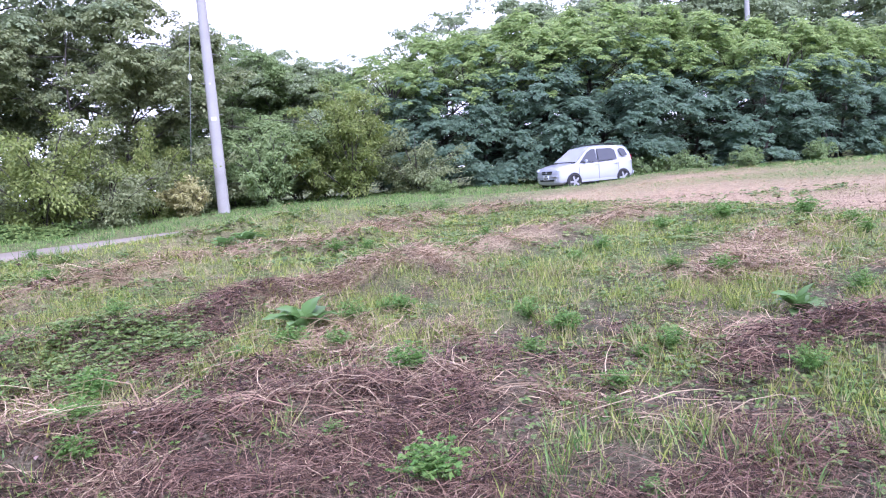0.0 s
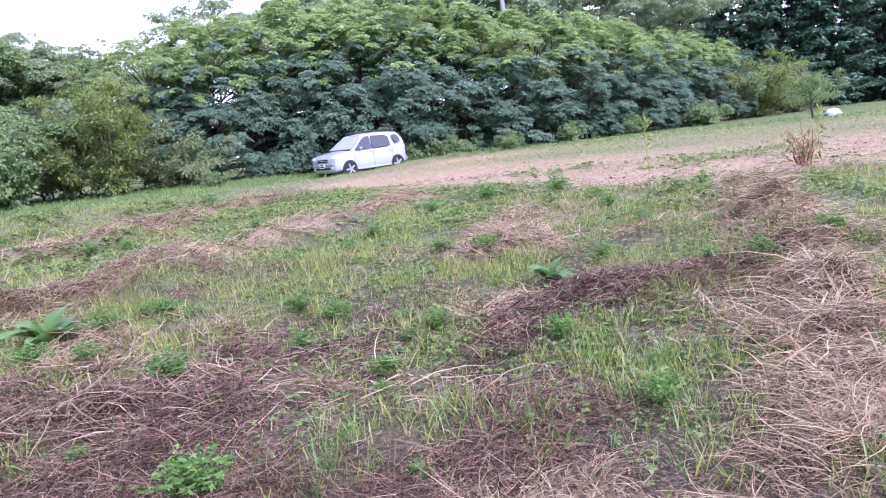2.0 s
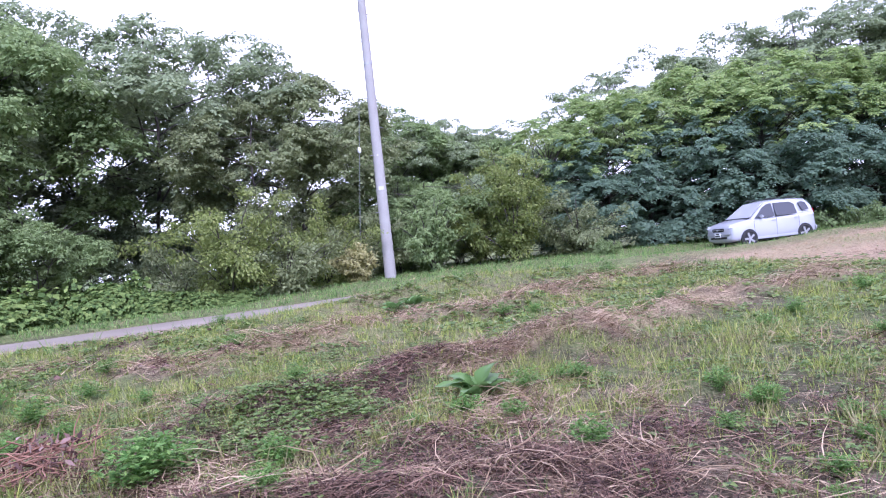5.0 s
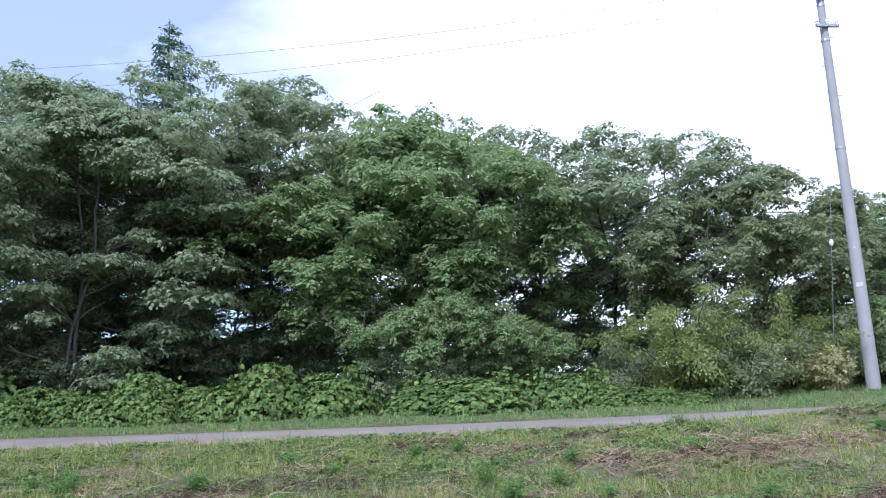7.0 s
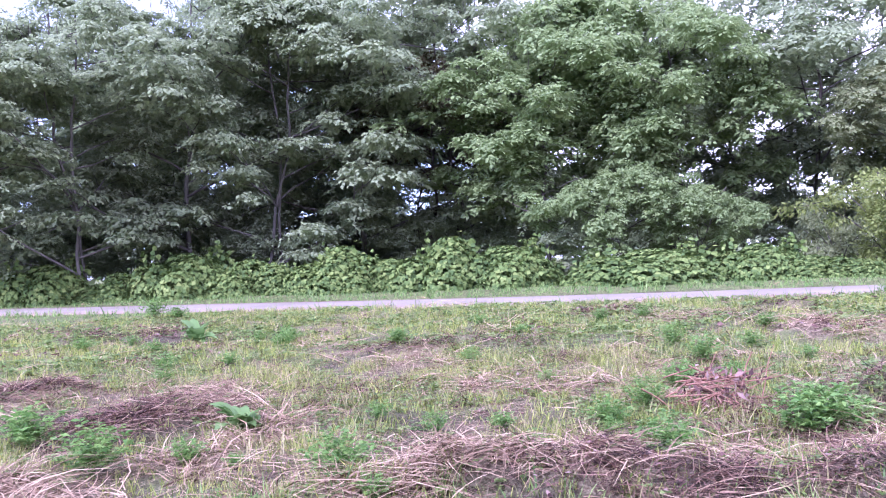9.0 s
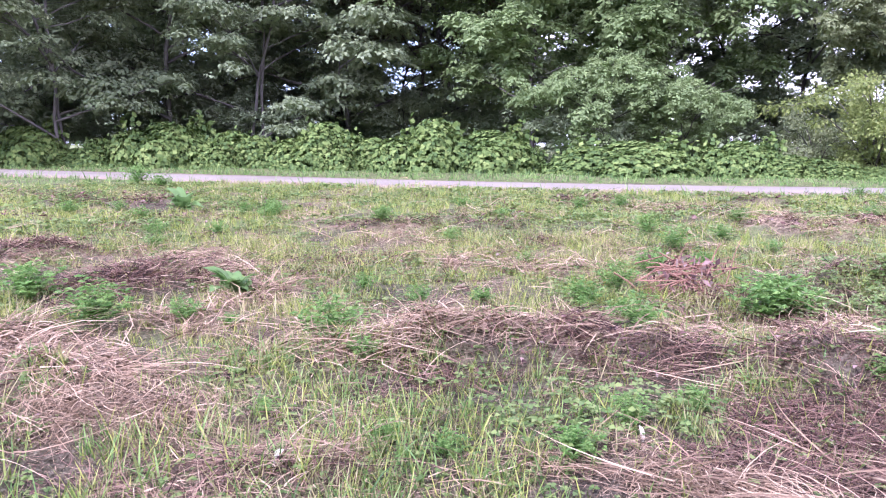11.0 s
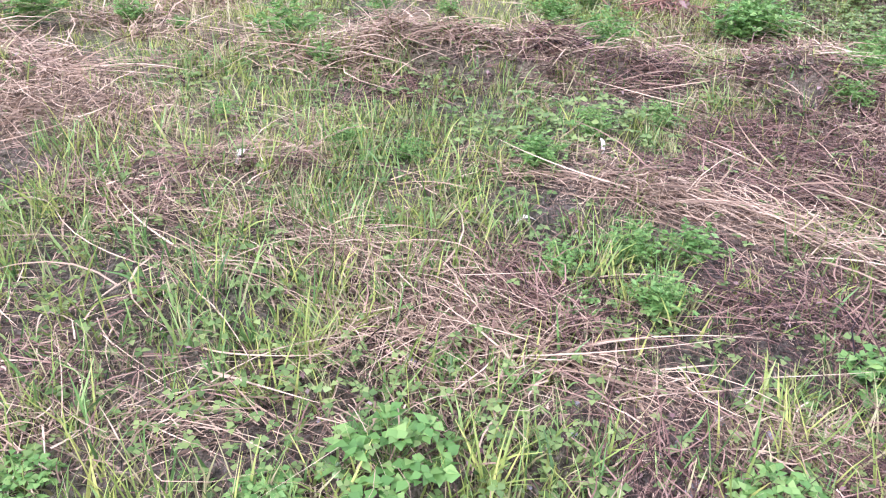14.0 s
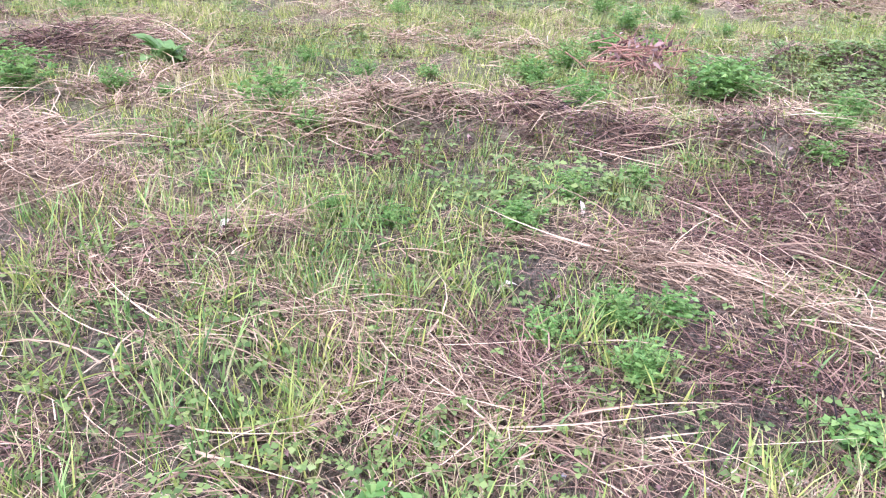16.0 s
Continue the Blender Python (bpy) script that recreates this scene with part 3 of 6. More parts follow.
def pad_leaves(rng, centre, radius, thick, count, size):
    """Leaves of one bough: small flat sprays over its domed upper side, with dark gaps between them."""
    per = 8
    n = max(3, count // per)
    a = rng.uniform(0, 2 * np.pi, n)
    q = np.sqrt(rng.random(n)) * (0.75 + 0.25 * np.sin(3 * a + rng.uniform(0, 6)) + 0.15 * np.sin(7 * a + rng.uniform(0, 6)))
    h = (1 - q ** 2) * thick * (0.30 + 0.70 * rng.random(n)) - 0.45 * thick * q * q + rng.normal(0, thick * 0.12, n)
    out = np.stack([np.cos(a), np.sin(a), np.zeros(n)], -1)
    hub = out * (q * radius)[:, None] + np.array([0, 0, 1.0]) * h[:, None] + centre
    face = unit(np.array([0, 0, 1.0]) + out * (0.75 * q)[:, None] + rng.normal(0, 0.22, (n, 3)))
    hub, out, face = (np.repeat(v, per, 0) for v in (hub, out, face))
    n *= per
    b = rng.uniform(0, 2 * np.pi, n)
    way = np.stack([np.cos(b), np.sin(b), np.zeros(n)], -1) + out * 0.5
    tip = unit(way - face * np.sum(way * face, -1, keepdims=True)) - np.array([0, 0, 0.22]) + rng.normal(0, 0.12, (n, 3))
    s = size * rng.uniform(0.7, 1.35, n)
    p = hub + tip * (size * 1.15 * rng.random(n))[:, None] + rng.normal(0, size * 0.15, (n, 3))
    return leaves(p, tip, face + rng.normal(0, 0.28, (n, 3)), s, s * 0.66)


def tree(name, label, seed, height, spread, bare, pads, per_pad, leaf, leaf_size, bark, flat=0.32, pad_size=1.0, tiers=0.0, lean=0.0, stems=1, limb_count=11, new_leaf=None):
    """A broadleaved tree: tapered trunk, limbs that rise and fork, and a crown of leafy sprays with gaps between them."""
    rng = np.random.default_rng(seed)
    ob = thing(name, label, "tree")
    wood, crown, fresh = [], [], []
    ends = []
    for st in range(stems):
        foot = np.array([rng.normal(0, 0.25 * (stems > 1)), rng.normal(0, 0.25 * (stems > 1)), -0.15])
        top = np.array([lean * height + rng.normal(0, 0.3 + 0.5 * (stems > 1)), rng.normal(0, 0.3 + 0.5 * (stems > 1)), height * rng.uniform(0.82, 0.92)])
        axis = bend(rng, foot, top, 12, 0.10)
        base_r = 0.0075 * height / math.sqrt(stems)
        wood.append(tube(axis, np.linspace(base_r, 0.03, 12), 8))
        for k in range(limb_count):
            s = bare + (0.97 - bare) * (k + rng.random()) / limb_count
            i = min(int(s * 11), 10)
            p0 = axis[i] + (axis[i + 1] - axis[i]) * (s * 11 - i)
            a = k * 2.4 + rng.normal(0, 0.4)
            prof = math.sin(math.pi * min(1, 0.25 + 0.75 * (1 - s) / (1 - bare + 1e-6)) * 0.62 + 0.35)
            reach = spread * (0.35 + 0.75 * prof) * rng.uniform(0.75, 1.1)
            rise = reach * rng.uniform(0.15, 0.55) + 0.4
            p1 = p0 + np.array([math.cos(a) * reach, math.sin(a) * reach, rise])
            p1[2] = min(p1[2], height * (0.90 - 0.16 * min(1.2, reach / spread) ** 2))
            limb = bend(rng, p0, p1, 7, 0.07)
            r0 = base_r * (1 - s) * 0.5 + 0.018
            wood.append(tube(limb, np.linspace(r0, 0.012, 7), 6))
            for j in range(3):
                q0 = limb[2 + j + (j > 1)]
                b = a + rng.uniform(-1.1, 1.1)
                q1 = q0 + np.array([math.cos(b), math.sin(b), rng.uniform(0.0, 0.6)]) * reach * rng.uniform(0.3, 0.5)
                wood.append(tube(bend(rng, q0, q1, 5, 0.05), np.linspace(r0 * 0.45, 0.008, 5), 5))
                ends.append(q1)
            ends += [limb[-1], limb[4]]
        ends.append(axis[-1])
    ends = np.array(ends)
    pick = rng.permutation(len(ends))
    for n in range(pads):
        c = ends[pick[n % len(ends)]] + rng.normal(0, 0.35, 3) * (n >= len(ends))
        if tiers:
            c[2] = c[2] * 0.5 + 0.5 * (round(c[2] / tiers) * tiers)
        c[2] = min(c[2], height * (0.93 - 0.20 * min(1.3, math.hypot(c[0] - lean * height * 0.7, c[1]) / spread) ** 2) + rng.normal(0, 0.12))
        rad = pad_size * rng.uniform(0.55, 1.2)
        lv = pad_leaves(rng, c, rad, rad * flat, int(per_pad * rad * rad / pad_size ** 2), leaf_size)
        (fresh if new_leaf and c[2] > 0.62 * height and rng.random() < 0.5 else crown).append(lv)
    # leading shoots that break the outline
    for n in range(26):
        a, q = rng.uniform(0, 6.28), math.sqrt(rng.random())
        c = np.array([lean * height * 0.8 + math.cos(a) * q * spread * 0.8, math.sin(a) * q * spread * 0.8, height * (0.93 - 0.22 * q * q) + rng.uniform(-0.1, 0.3)])
        wood.append(tube(bend(rng, c - np.array([0, 0, 0.7]), c, 4, 0.04), np.linspace(0.012, 0.004, 4), 4))
        crown.append(pad_leaves(rng, c, rng.uniform(0.4, 0.7), 0.3, 90, leaf_size))
    v, f = join(wood)
    mesh_part("trunk", mesh_of("trunk", v, f, bark, True), ob)
    v = np.concatenate(crown)
    mesh_part("crown", mesh_of("crown", v, many(v, QUAD), leaf), ob)
    if fresh:
        v = np.concatenate(fresh)
        mesh_part("new_growth", mesh_of("new_growth", v, many(v, QUAD), new_leaf), ob, "paler new leaves")
    ob["height"] = crown_top(ob)
    return ob


def locust(seed, height, spread):
    """A bushy young locust tree, leafy to the ground, with drooping pinnate leaves in rosettes."""
    rng = np.random.default_rng(seed)
    ob = thing("locust_tree", "bushy locust tree with drooping pinnate leaves", "tree", "locust trees in a row beside the road")
    wood, low, top = [], [], []
    for st in range(3):
        foot = np.array([rng.normal(0, 0.5), rng.normal(0, 0.4), -0.1])
        head = foot * 2.0 + np.array([0, 0, height * rng.uniform(0.75, 0.93)])
        wood.append(tube(bend(rng, foot, head, 9, 0.08), np.linspace(0.09, 0.015, 9), 7))
    boughs = 92
    z = rng.random(boughs) ** 0.8
    a = np.arange(boughs) * 2.4 + rng.normal(0, 0.3, boughs)
    prof = np.sqrt(np.clip(1 - (np.abs(z - 0.40) / 0.62) ** 2.4, 0.03, 1)) * (0.86 + 0.13 * np.sin(3 * a + seed) + 0.10 * np.sin(5 * a + 7 * z + seed))
    q = prof * spread * rng.uniform(0.74, 1.02, boughs)
    c = np.stack([np.cos(a) * q, np.sin(a) * q, z * height * (0.93 + 0.07 * np.sin(4 * a)) + 0.1], -1)
    out = np.stack([np.cos(a), np.sin(a), 0.10 + 1.2 * np.clip(z - 0.5, 0, 1)], -1)
    big = rng.uniform(0.45, 0.85, boughs)
    for k in range(boughs):
        wood.append(tube(bend(rng, np.array([0, 0, c[k, 2] * 0.75]), c[k], 5, 0.04), np.linspace(0.03, 0.008, 5), 4))
    # rosettes of drooping leaves over each bough's outer and upper side
    each = 9
    c, out, big, z = (np.repeat(v, each, 0) for v in (c, out, big, z))
    n = len(c)
    ball = unit(rng.normal(0, 1, (n, 3)) + unit(out) * 0.9 + np.array([0, 0, 0.7]))
    hub = c + ball * big[:, None] * np.array([1, 1, 0.62]) * rng.uniform(0.6, 1.0, (n, 1))
    hub[:, 2] = np.maximum(hub[:, 2], 0.15)
    per = 6
    # upper rosettes take the paler leaf colour, which paints in light from above
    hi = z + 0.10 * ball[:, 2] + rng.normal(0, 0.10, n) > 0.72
    for k in range(per):
        b = unit(out) * 0.7 + ball * 0.7 + rng.normal(0, 0.65, (n, 3))
        b[:, 2] = np.abs(b[:, 2]) * 0.45 - 0.08
        ln = rng.uniform(0.26, 0.50, n)
        fr = fronds(rng, hub + rng.normal(0, 0.06, (n, 3)), b, ln, 4, 0.45).reshape(9, n, 4, 3)
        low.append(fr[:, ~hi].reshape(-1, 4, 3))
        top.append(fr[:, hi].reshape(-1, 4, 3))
    v, f = join(wood)
    mesh_part("trunk", mesh_of("trunk", v, f, M_BARK, True), ob)
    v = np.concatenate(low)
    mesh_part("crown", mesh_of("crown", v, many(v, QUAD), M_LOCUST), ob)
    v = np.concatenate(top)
    mesh_part("new_growth", mesh_of("new_growth", v, many(v, QUAD), M_LOCUST_TOP_LIT), ob, "yellow-green new top leaves, overhead light put into their colour")
    ob["height"] = crown_top(ob)
    return ob


def conifer(name, label, seed, height, spread, material, sparse=1.0, big=1.0):
    rng = np.random.default_rng(seed)
    ob = thing(name, label, "tree")
    wood = [tube(bend(rng, (0, 0, -0.1), (0, 0, height), 12, 0.03), np.linspace(0.02 * height, 0.015, 12), 8)]
    crown = []
    tiers = int(height * 2.2)
    for k in range(tiers):
        s = 0.03 + 0.96 * k / tiers
        reach = spread * (1 - s) ** 0.8 * rng.uniform(0.8, 1.1) + 0.15
        for j in range(8):
            a = rng.uniform(0, 2 * np.pi)
            p0 = np.array([0, 0, s * height])
            p1 = p0 + np.array([math.cos(a) * reach, math.sin(a) * reach, reach * rng.uniform(-0.25, 0.25)])
            br = bend(rng, p0, p1, 4, 0.03)
            wood.append(tube(br, np.linspace(0.025, 0.006, 4), 4))
            m = max(4, int(46 * reach * sparse))
            t = rng.uniform(0.15, 1.05, m)[:, None]
            p = p0 * (1 - t) + p1 * t + rng.normal(0, 0.06, (m, 3))
            side = np.array([-math.sin(a), math.cos(a), 0]) * rng.choice([-1, 1], m)[:, None]
            tip = side + 0.6 * np.array([math.cos(a), math.sin(a), 0]) + np.stack([rng.normal(0, 0.2, m)] * 2 + [rng.normal(-0.25, 0.3, m)], -1)
            ln = big * rng.uniform(0.22, 0.5, m) * (0.5 + 0.5 * min(1, reach))
            crown.append(leaves(p, tip, np.array([0, 0, 1.0]) + rng.normal(0, 0.4, (m, 3)), ln, ln * 0.42))
    v, f = join(wood)
    mesh_part("trunk", mesh_of("trunk", v, f, M_BARK, True), ob)
    v = np.concatenate(crown)
    mesh_part("crown", mesh_of("crown", v, many(v, QUAD), material), ob)
    ob["height"] = crown_top(ob)
    return ob


def shrub(name, label, category, seed, height, spread, leaf, size, count, group="", arching=0.3, stems=9, bark=None):
    """A many-stemmed bush: arching stems with leaves along their outer half."""
    rng = np.random.default_rng(seed)
    ob = thing(name, label, category, group)
    wood, crown = [], []
    each = count // (stems * 6)
    for k in range(stems):
        a = k * 2.4 + rng.normal(0, 0.3)
        reach = spread * math.sqrt((k + 0.5) / stems) * rng.uniform(0.8, 1.1)
        top = height * (1 - 0.55 * (reach / spread) ** 2) * rng.uniform(0.82, 1.08)
        t = np.linspace(0, 1, 7)[:, None]
        out = np.array([math.cos(a), math.sin(a), 0])
        path = np.array([0, 0, -0.05]) + out * reach * t ** 1.3 + np.array([0, 0, 1]) * top * (t * (1 + arching) - arching * t ** 3)
        path = path + np.cumsum(rng.normal(0, 0.03, path.shape), 0) * t
        wood.append(tube(path, np.linspace(0.03, 0.006, 7), 5))
        for j in range(6):
            s = rng.uniform(0.10, 1.0)
            i = min(int(s * 6), 5)
            c = path[i] + (path[i + 1] - path[i]) * (s * 6 - i)
            d = unit(rng.normal(0, 1, 3) + out * 0.8)
            e = c + d * spread * 0.28 * rng.uniform(0.5, 1.3)
            wood.append(tube(np.linspace(c, e, 3), np.array([0.01, 0.007, 0.003]), 4))
            q = rng.random(each)[:, None] ** 0.7
            p = c * (1 - q) + e * q + rng.normal(0, 0.13 * spread * 0.5, (each, 3)) * np.array([1, 1, 0.55])
            p[:, 2] = np.maximum(p[:, 2], 0.05)
            tip = unit(p - c + 1e-6) + rng.normal(0, 0.6, (each, 3)) + np.array([0, 0, -0.35])
            s2 = size * rng.uniform(0.7, 1.4, each)
            crown.append(leaves(p, tip, np.array([0, 0, 1.0]) + out * 0.4 + rng.normal(0, 0.5, (each, 3)), s2, s2 * 0.5))
    v, f = join(wood)
    mesh_part("trunk", mesh_of("trunk", v, f, bark or M_BARK, True), ob)
    v = np.concatenate(crown)
    mesh_part("foliage", mesh_of("foliage", v, many(v, QUAD), leaf), ob)
    ob["height"] = crown_top(ob)
    return ob


def copy_of(src, m):
    """A copy whose size is that of m alone."""
    return copy_thing(src, m @ Matrix.Diagonal((1 / src.scale.x, 1 / src.scale.y, 1 / src.scale.z, 1)))


def plant_at(kinds, k, turn, r, top, first, spin=None, wide=1.0, dz=0.0):
    """Stand a copy of a kind at a bearing and distance so that its top is top metres above the datum."""
    src = kinds[k]
    x, y = polar(turn, r)
    z = float(ground_base(x, y)) + dz
    s = (top - z) / src["height"]
    m = Matrix.Translation((x, y, z)) @ Matrix.Rotation(radians(spin if spin is not None else turn * 37 % 360), 4, "Z") @ Matrix.Diagonal((s * wide, s * wide, s, 1))
    if k in first:
        return copy_of(src, m)
    first.add(k)
    src.matrix_basis = m
    return src


EYE = 1.5


def up_to(r, deg):
    return EYE + r * math.tan(radians(deg))


used = set()
FOREST = {
    "layered": tree("broadleaf_tree", "tall dark broadleaved tree with layered sprays of leaves", 11, 12.5, 3.9, 0.10, 290, 270, M_LEAF_DARK, 0.135, M_BARK_PALE, 0.36, 0.95, 1.1, 0.02, 1, 19),
    "layered_b": tree("broadleaf_tree", "tall dark broadleaved tree with layered sprays of leaves", 12, 12.0, 3.7, 0.08, 280, 270, M_LEAF_DARK, 0.135, M_BARK_PALE, 0.38, 0.92, 1.0, -0.05, 2, 11),
    "green": tree("broadleaf_tree", "tall fresh green broadleaved tree with domed crown", 13, 11.0, 3.6, 0.22, 240, 240, M_LEAF_GREEN, 0.155, M_BARK, 0.62, 0.88, 0, 0, 1, 16),
    "airy": tree("broadleaf_tree", "thin-crowned broadleaved tree, sky between its limbs", 14, 11.5, 3.9, 0.22, 175, 200, M_LEAF_DARK, 0.15, M_BARK, 0.50, 0.85, 0, 0.0, 1, 17),
    "olive": tree("broadleaf_tree", "olive-green broadleaved tree with a full crown", 15, 10.0, 3.6, 0.14, 230, 230, M_LEAF_OLIVE, 0.15, M_BARK, 0.5, 0.85, 0, 0.03, 1, 16),
    "rust": tree("broadleaf_tree", "broadleaved tree with rust-tinged fading leaves", 16, 9.5, 2.6, 0.35, 90, 150, M_LEAF_RUST, 0.14, M_BARK, 0.4, 0.75, 0.9, 0.0, 1, 11),
    "low": tree("broadleaf_tree", "low rounded green tree, leafy to the ground", 17, 5.5, 2.6, 0.06, 180, 260, M_LEAF_GREEN, 0.125, M_BARK, 0.62, 0.68, 0, 0.0, 2, 9),
    "dark": tree("understorey_tree", "dark shaded understorey tree at the wood's edge", 18, 5.0, 2.9, 0.03, 95, 150, M_LEAF_DARK, 0.17, M_BARK, 0.55, 0.9, 0, 0.0, 2, 6),
    "larch": conifer("larch_tree", "tall thin larch rising above the wood", 19, 17.0, 4.2, M_CONIFER, 0.9, 0.6),
}
for kind, turn, r, el, wide in (
        ("layered", -39, 27.5, 17.0, 1.0), ("layered_b", -33, 26.0, 18.8, 1.0), ("layered", -26, 27.0, 21.6, 1.0),
        ("layered_b", -19.5, 26.0, 20.0, 1.0), ("layered", -12.5, 28.0, 22.4, 1.0), ("layered_b", -5.5, 29.0, 21.8, 1.0),
        ("rust", -7.5, 28.5, 15.5, 1.0), ("green", 1.0, 24.5, 16.2, 1.15), ("green", 4.5, 28.5, 19.8, 1.0), ("green", 10.5, 25.5, 16.6, 1.0),
        ("airy", 14.0, 29.5, 17.9, 1.05), ("airy", 19.5, 29.0, 17.5, 1.1), ("airy", 25.5, 28.5, 16.6, 1.0), ("olive", 30.0, 27.0, 13.4, 1.0),
        ("olive", 26.0, 25.5, 12.0, 0.9), ("layered", 35.0, 36.0, 11.2, 0.9), ("layered_b", 41.0, 37.0, 9.4, 1.1), ("layered", 45.5, 37.0, 8.6, 1.1),
        ("green", 36.5, 33.0, 10.4, 1.0), ("layered", 39.0, 34.0, 9.6, 1.1), ("green", 43.0, 36.0, 8.6, 1.1), ("low", 37.0, 30.0, 5.5, 1.2), ("low", 41.0, 31.0, 5.2, 1.2), ("low", 45.0, 31.5, 5.0, 1.2),
        ("dark", 5.0, 22.6, 3.0, 1.0), ("low", 6.5, 22.5, 6.6, 1.0), ("low", 11.0, 23.0, 5.2, 0.9),
        ("larch", -13.4, 37.0, 25.4, 1.0), ("layered", -24.0, 37.0, 19.8, 1.0), ("layered_b", -30.5, 36.0, 17.8, 1.0), ("airy", -2.0, 37.0, 20.5, 1.0),
        ("airy", 7.0, 37.0, 19.5, 1.0), ("layered", -45.0, 30.0, 17.0, 1.0)):
    plant_at(FOREST, kind, turn, r, up_to(r, el), used, None, wide)
for n, turn in enumerate((-42, -37.5, -33.5, -29, -25, -21, -16.5, -12, -8, -3.5, 0.5, 14.5, 18, 22.5)):
    r = 28.5 + 1.0 * math.sin(n * 2.1)
    plant_at(FOREST, "dark", turn, r, up_to(r, 2.4 + 1.3 * math.sin(n * 1.7)), used, n * 71.0, 1.0)

for n, turn in enumerate((-43, -38, -33, -28, -23.5, -19, -14.5, -10, -2.5, 2.5, 9.5, 14.5, 17.5, 22, 27, 32, 38, 43.5)):
    r = 31.5 + 2.0 * math.sin(n * 1.3)
    plant_at(FOREST, "dark", turn, r, up_to(r, (5.6 if turn < -12 else 6.0 if 13 < turn < 19 else 3.6) + 1.5 * math.sin(n * 2.7)), used, n * 113.0, 1.0)

for n, turn in enumerate((-42, -36, -29, -22, -16, -9, -3, 4)):
    r = 40.0 + 1.5 * math.sin(n * 1.9)
    plant_at(FOREST, ("layered_b", "layered")[n % 2], turn, r, up_to(r, 13.0 + 1.5 * math.sin(n * 2.3)), used, n * 97.0, 1.15)

# row of locust trees behind the parked car
LOCUST = {k: locust(31 + k, 6.0, 2.9) for k in range(3)}
used = set()
for n, (turn, r, el) in enumerate(((48.5, 31.6, 8.6), (52.3, 32.1, 9.8), (56.0, 32.6, 10.5), (59.8, 33.1, 10.8), (63.4, 33.6, 10.6), (66.8, 34.4, 10.0), (70.0, 35.4, 9.5),
                                   (73.2, 36.6, 8.8), (76.2, 38.6, 8.2), (79.0, 40.6, 7.6), (81.6, 43.1, 6.9), (84.0, 45.6, 6.2), (86.3, 48.1, 5.4), (88.2, 50.6, 4.6))):
    plant_at(LOCUST, n % 3, turn, r, up_to(r, el), used, n * 83.0, 1.0 + 0.06 * math.sin(n * 2))

# trees beyond the row, and the dark conifers at the end of the field
CONIFERS = {"fir": conifer("conifer_tree", "tall dark green conifer at the field's far end", 41, 16.0, 3.8, M_CONIFER, 0.85, 1.0)}
used_c = set()
for n, (turn, r, el) in enumerate(((83.5, 72, 11.0), (87, 74, 12.5), (90, 70, 13.0), (93, 72, 13.5), (96, 70, 13.0), (99, 72, 14.0), (102, 70, 13.0), (105, 72, 13.0), (79.5, 68, 12.0), (76, 66, 11.5), (85.2, 84, 9.5), (88.4, 86, 9.0), (91.6, 84, 9.5), (94.8, 86, 9.5), (98, 84, 9.5), (101, 86, 9.5), (82, 84, 9.0))):
    plant_at(CONIFERS, "fir", turn, r, up_to(r, el), used_c, n * 57.0, 1.0)
used = {"layered", "layered_b", "airy"}
for n, (kind, turn, r, el) in enumerate((("airy", 52.5, 46, 11.2), ("layered", 57, 50, 12.2), ("airy", 62, 52, 13.0), ("layered_b", 67, 50, 13.0), ("airy", 71, 52, 13.5), ("layered", 75, 52, 12.4), ("airy", 79, 54, 12.2), ("layered_b", 83, 57, 11.6))):
    plant_at(FOREST, kind, turn, r, up_to(r, el), used, n * 41.0, 1.1)

# shrubs beside the road
SHRUBS = {
    "yellow": shrub("shrub", "spreading yellow-green shrub beside the farm road", "shrub", 51, 3.0, 2.3, M_LEAF_YELLOW, 0.085, 13000, "", 0.3, 12),
    "olive": shrub("shrub", "dense dark olive shrub under the trees", "shrub", 52, 2.4, 2.0, M_LEAF_OLIVE, 0.10, 8500, "", 0.3, 12),
    "round": shrub("shrub", "rounded mid-green shrub beside the concrete pole", "shrub", 53, 2.4, 1.4, M_LEAF_GREEN, 0.10, 8000, "", 0.3, 14),
    "tall": shrub("shrub", "tall yellow-green shrub with feathery top", "shrub", 54, 4.2, 2.0, M_LEAF_YELLOW, 0.09, 15000, "", 0.15, 16),
    "pale": shrub("tall_grass_clump", "pale yellow plumed grass clump behind the pole", "grass clump", 55, 1.5, 1.2, M_PAMPAS, 0.13, 5200, "", 0.5, 16),
    "bramble": shrub("shrub", "low green shrub in the shade of the locust trees", "shrub", 56, 1.2, 1.3, M_LEAF_GREEN, 0.12, 3200, "", 0.5, 10),
}
used = set()
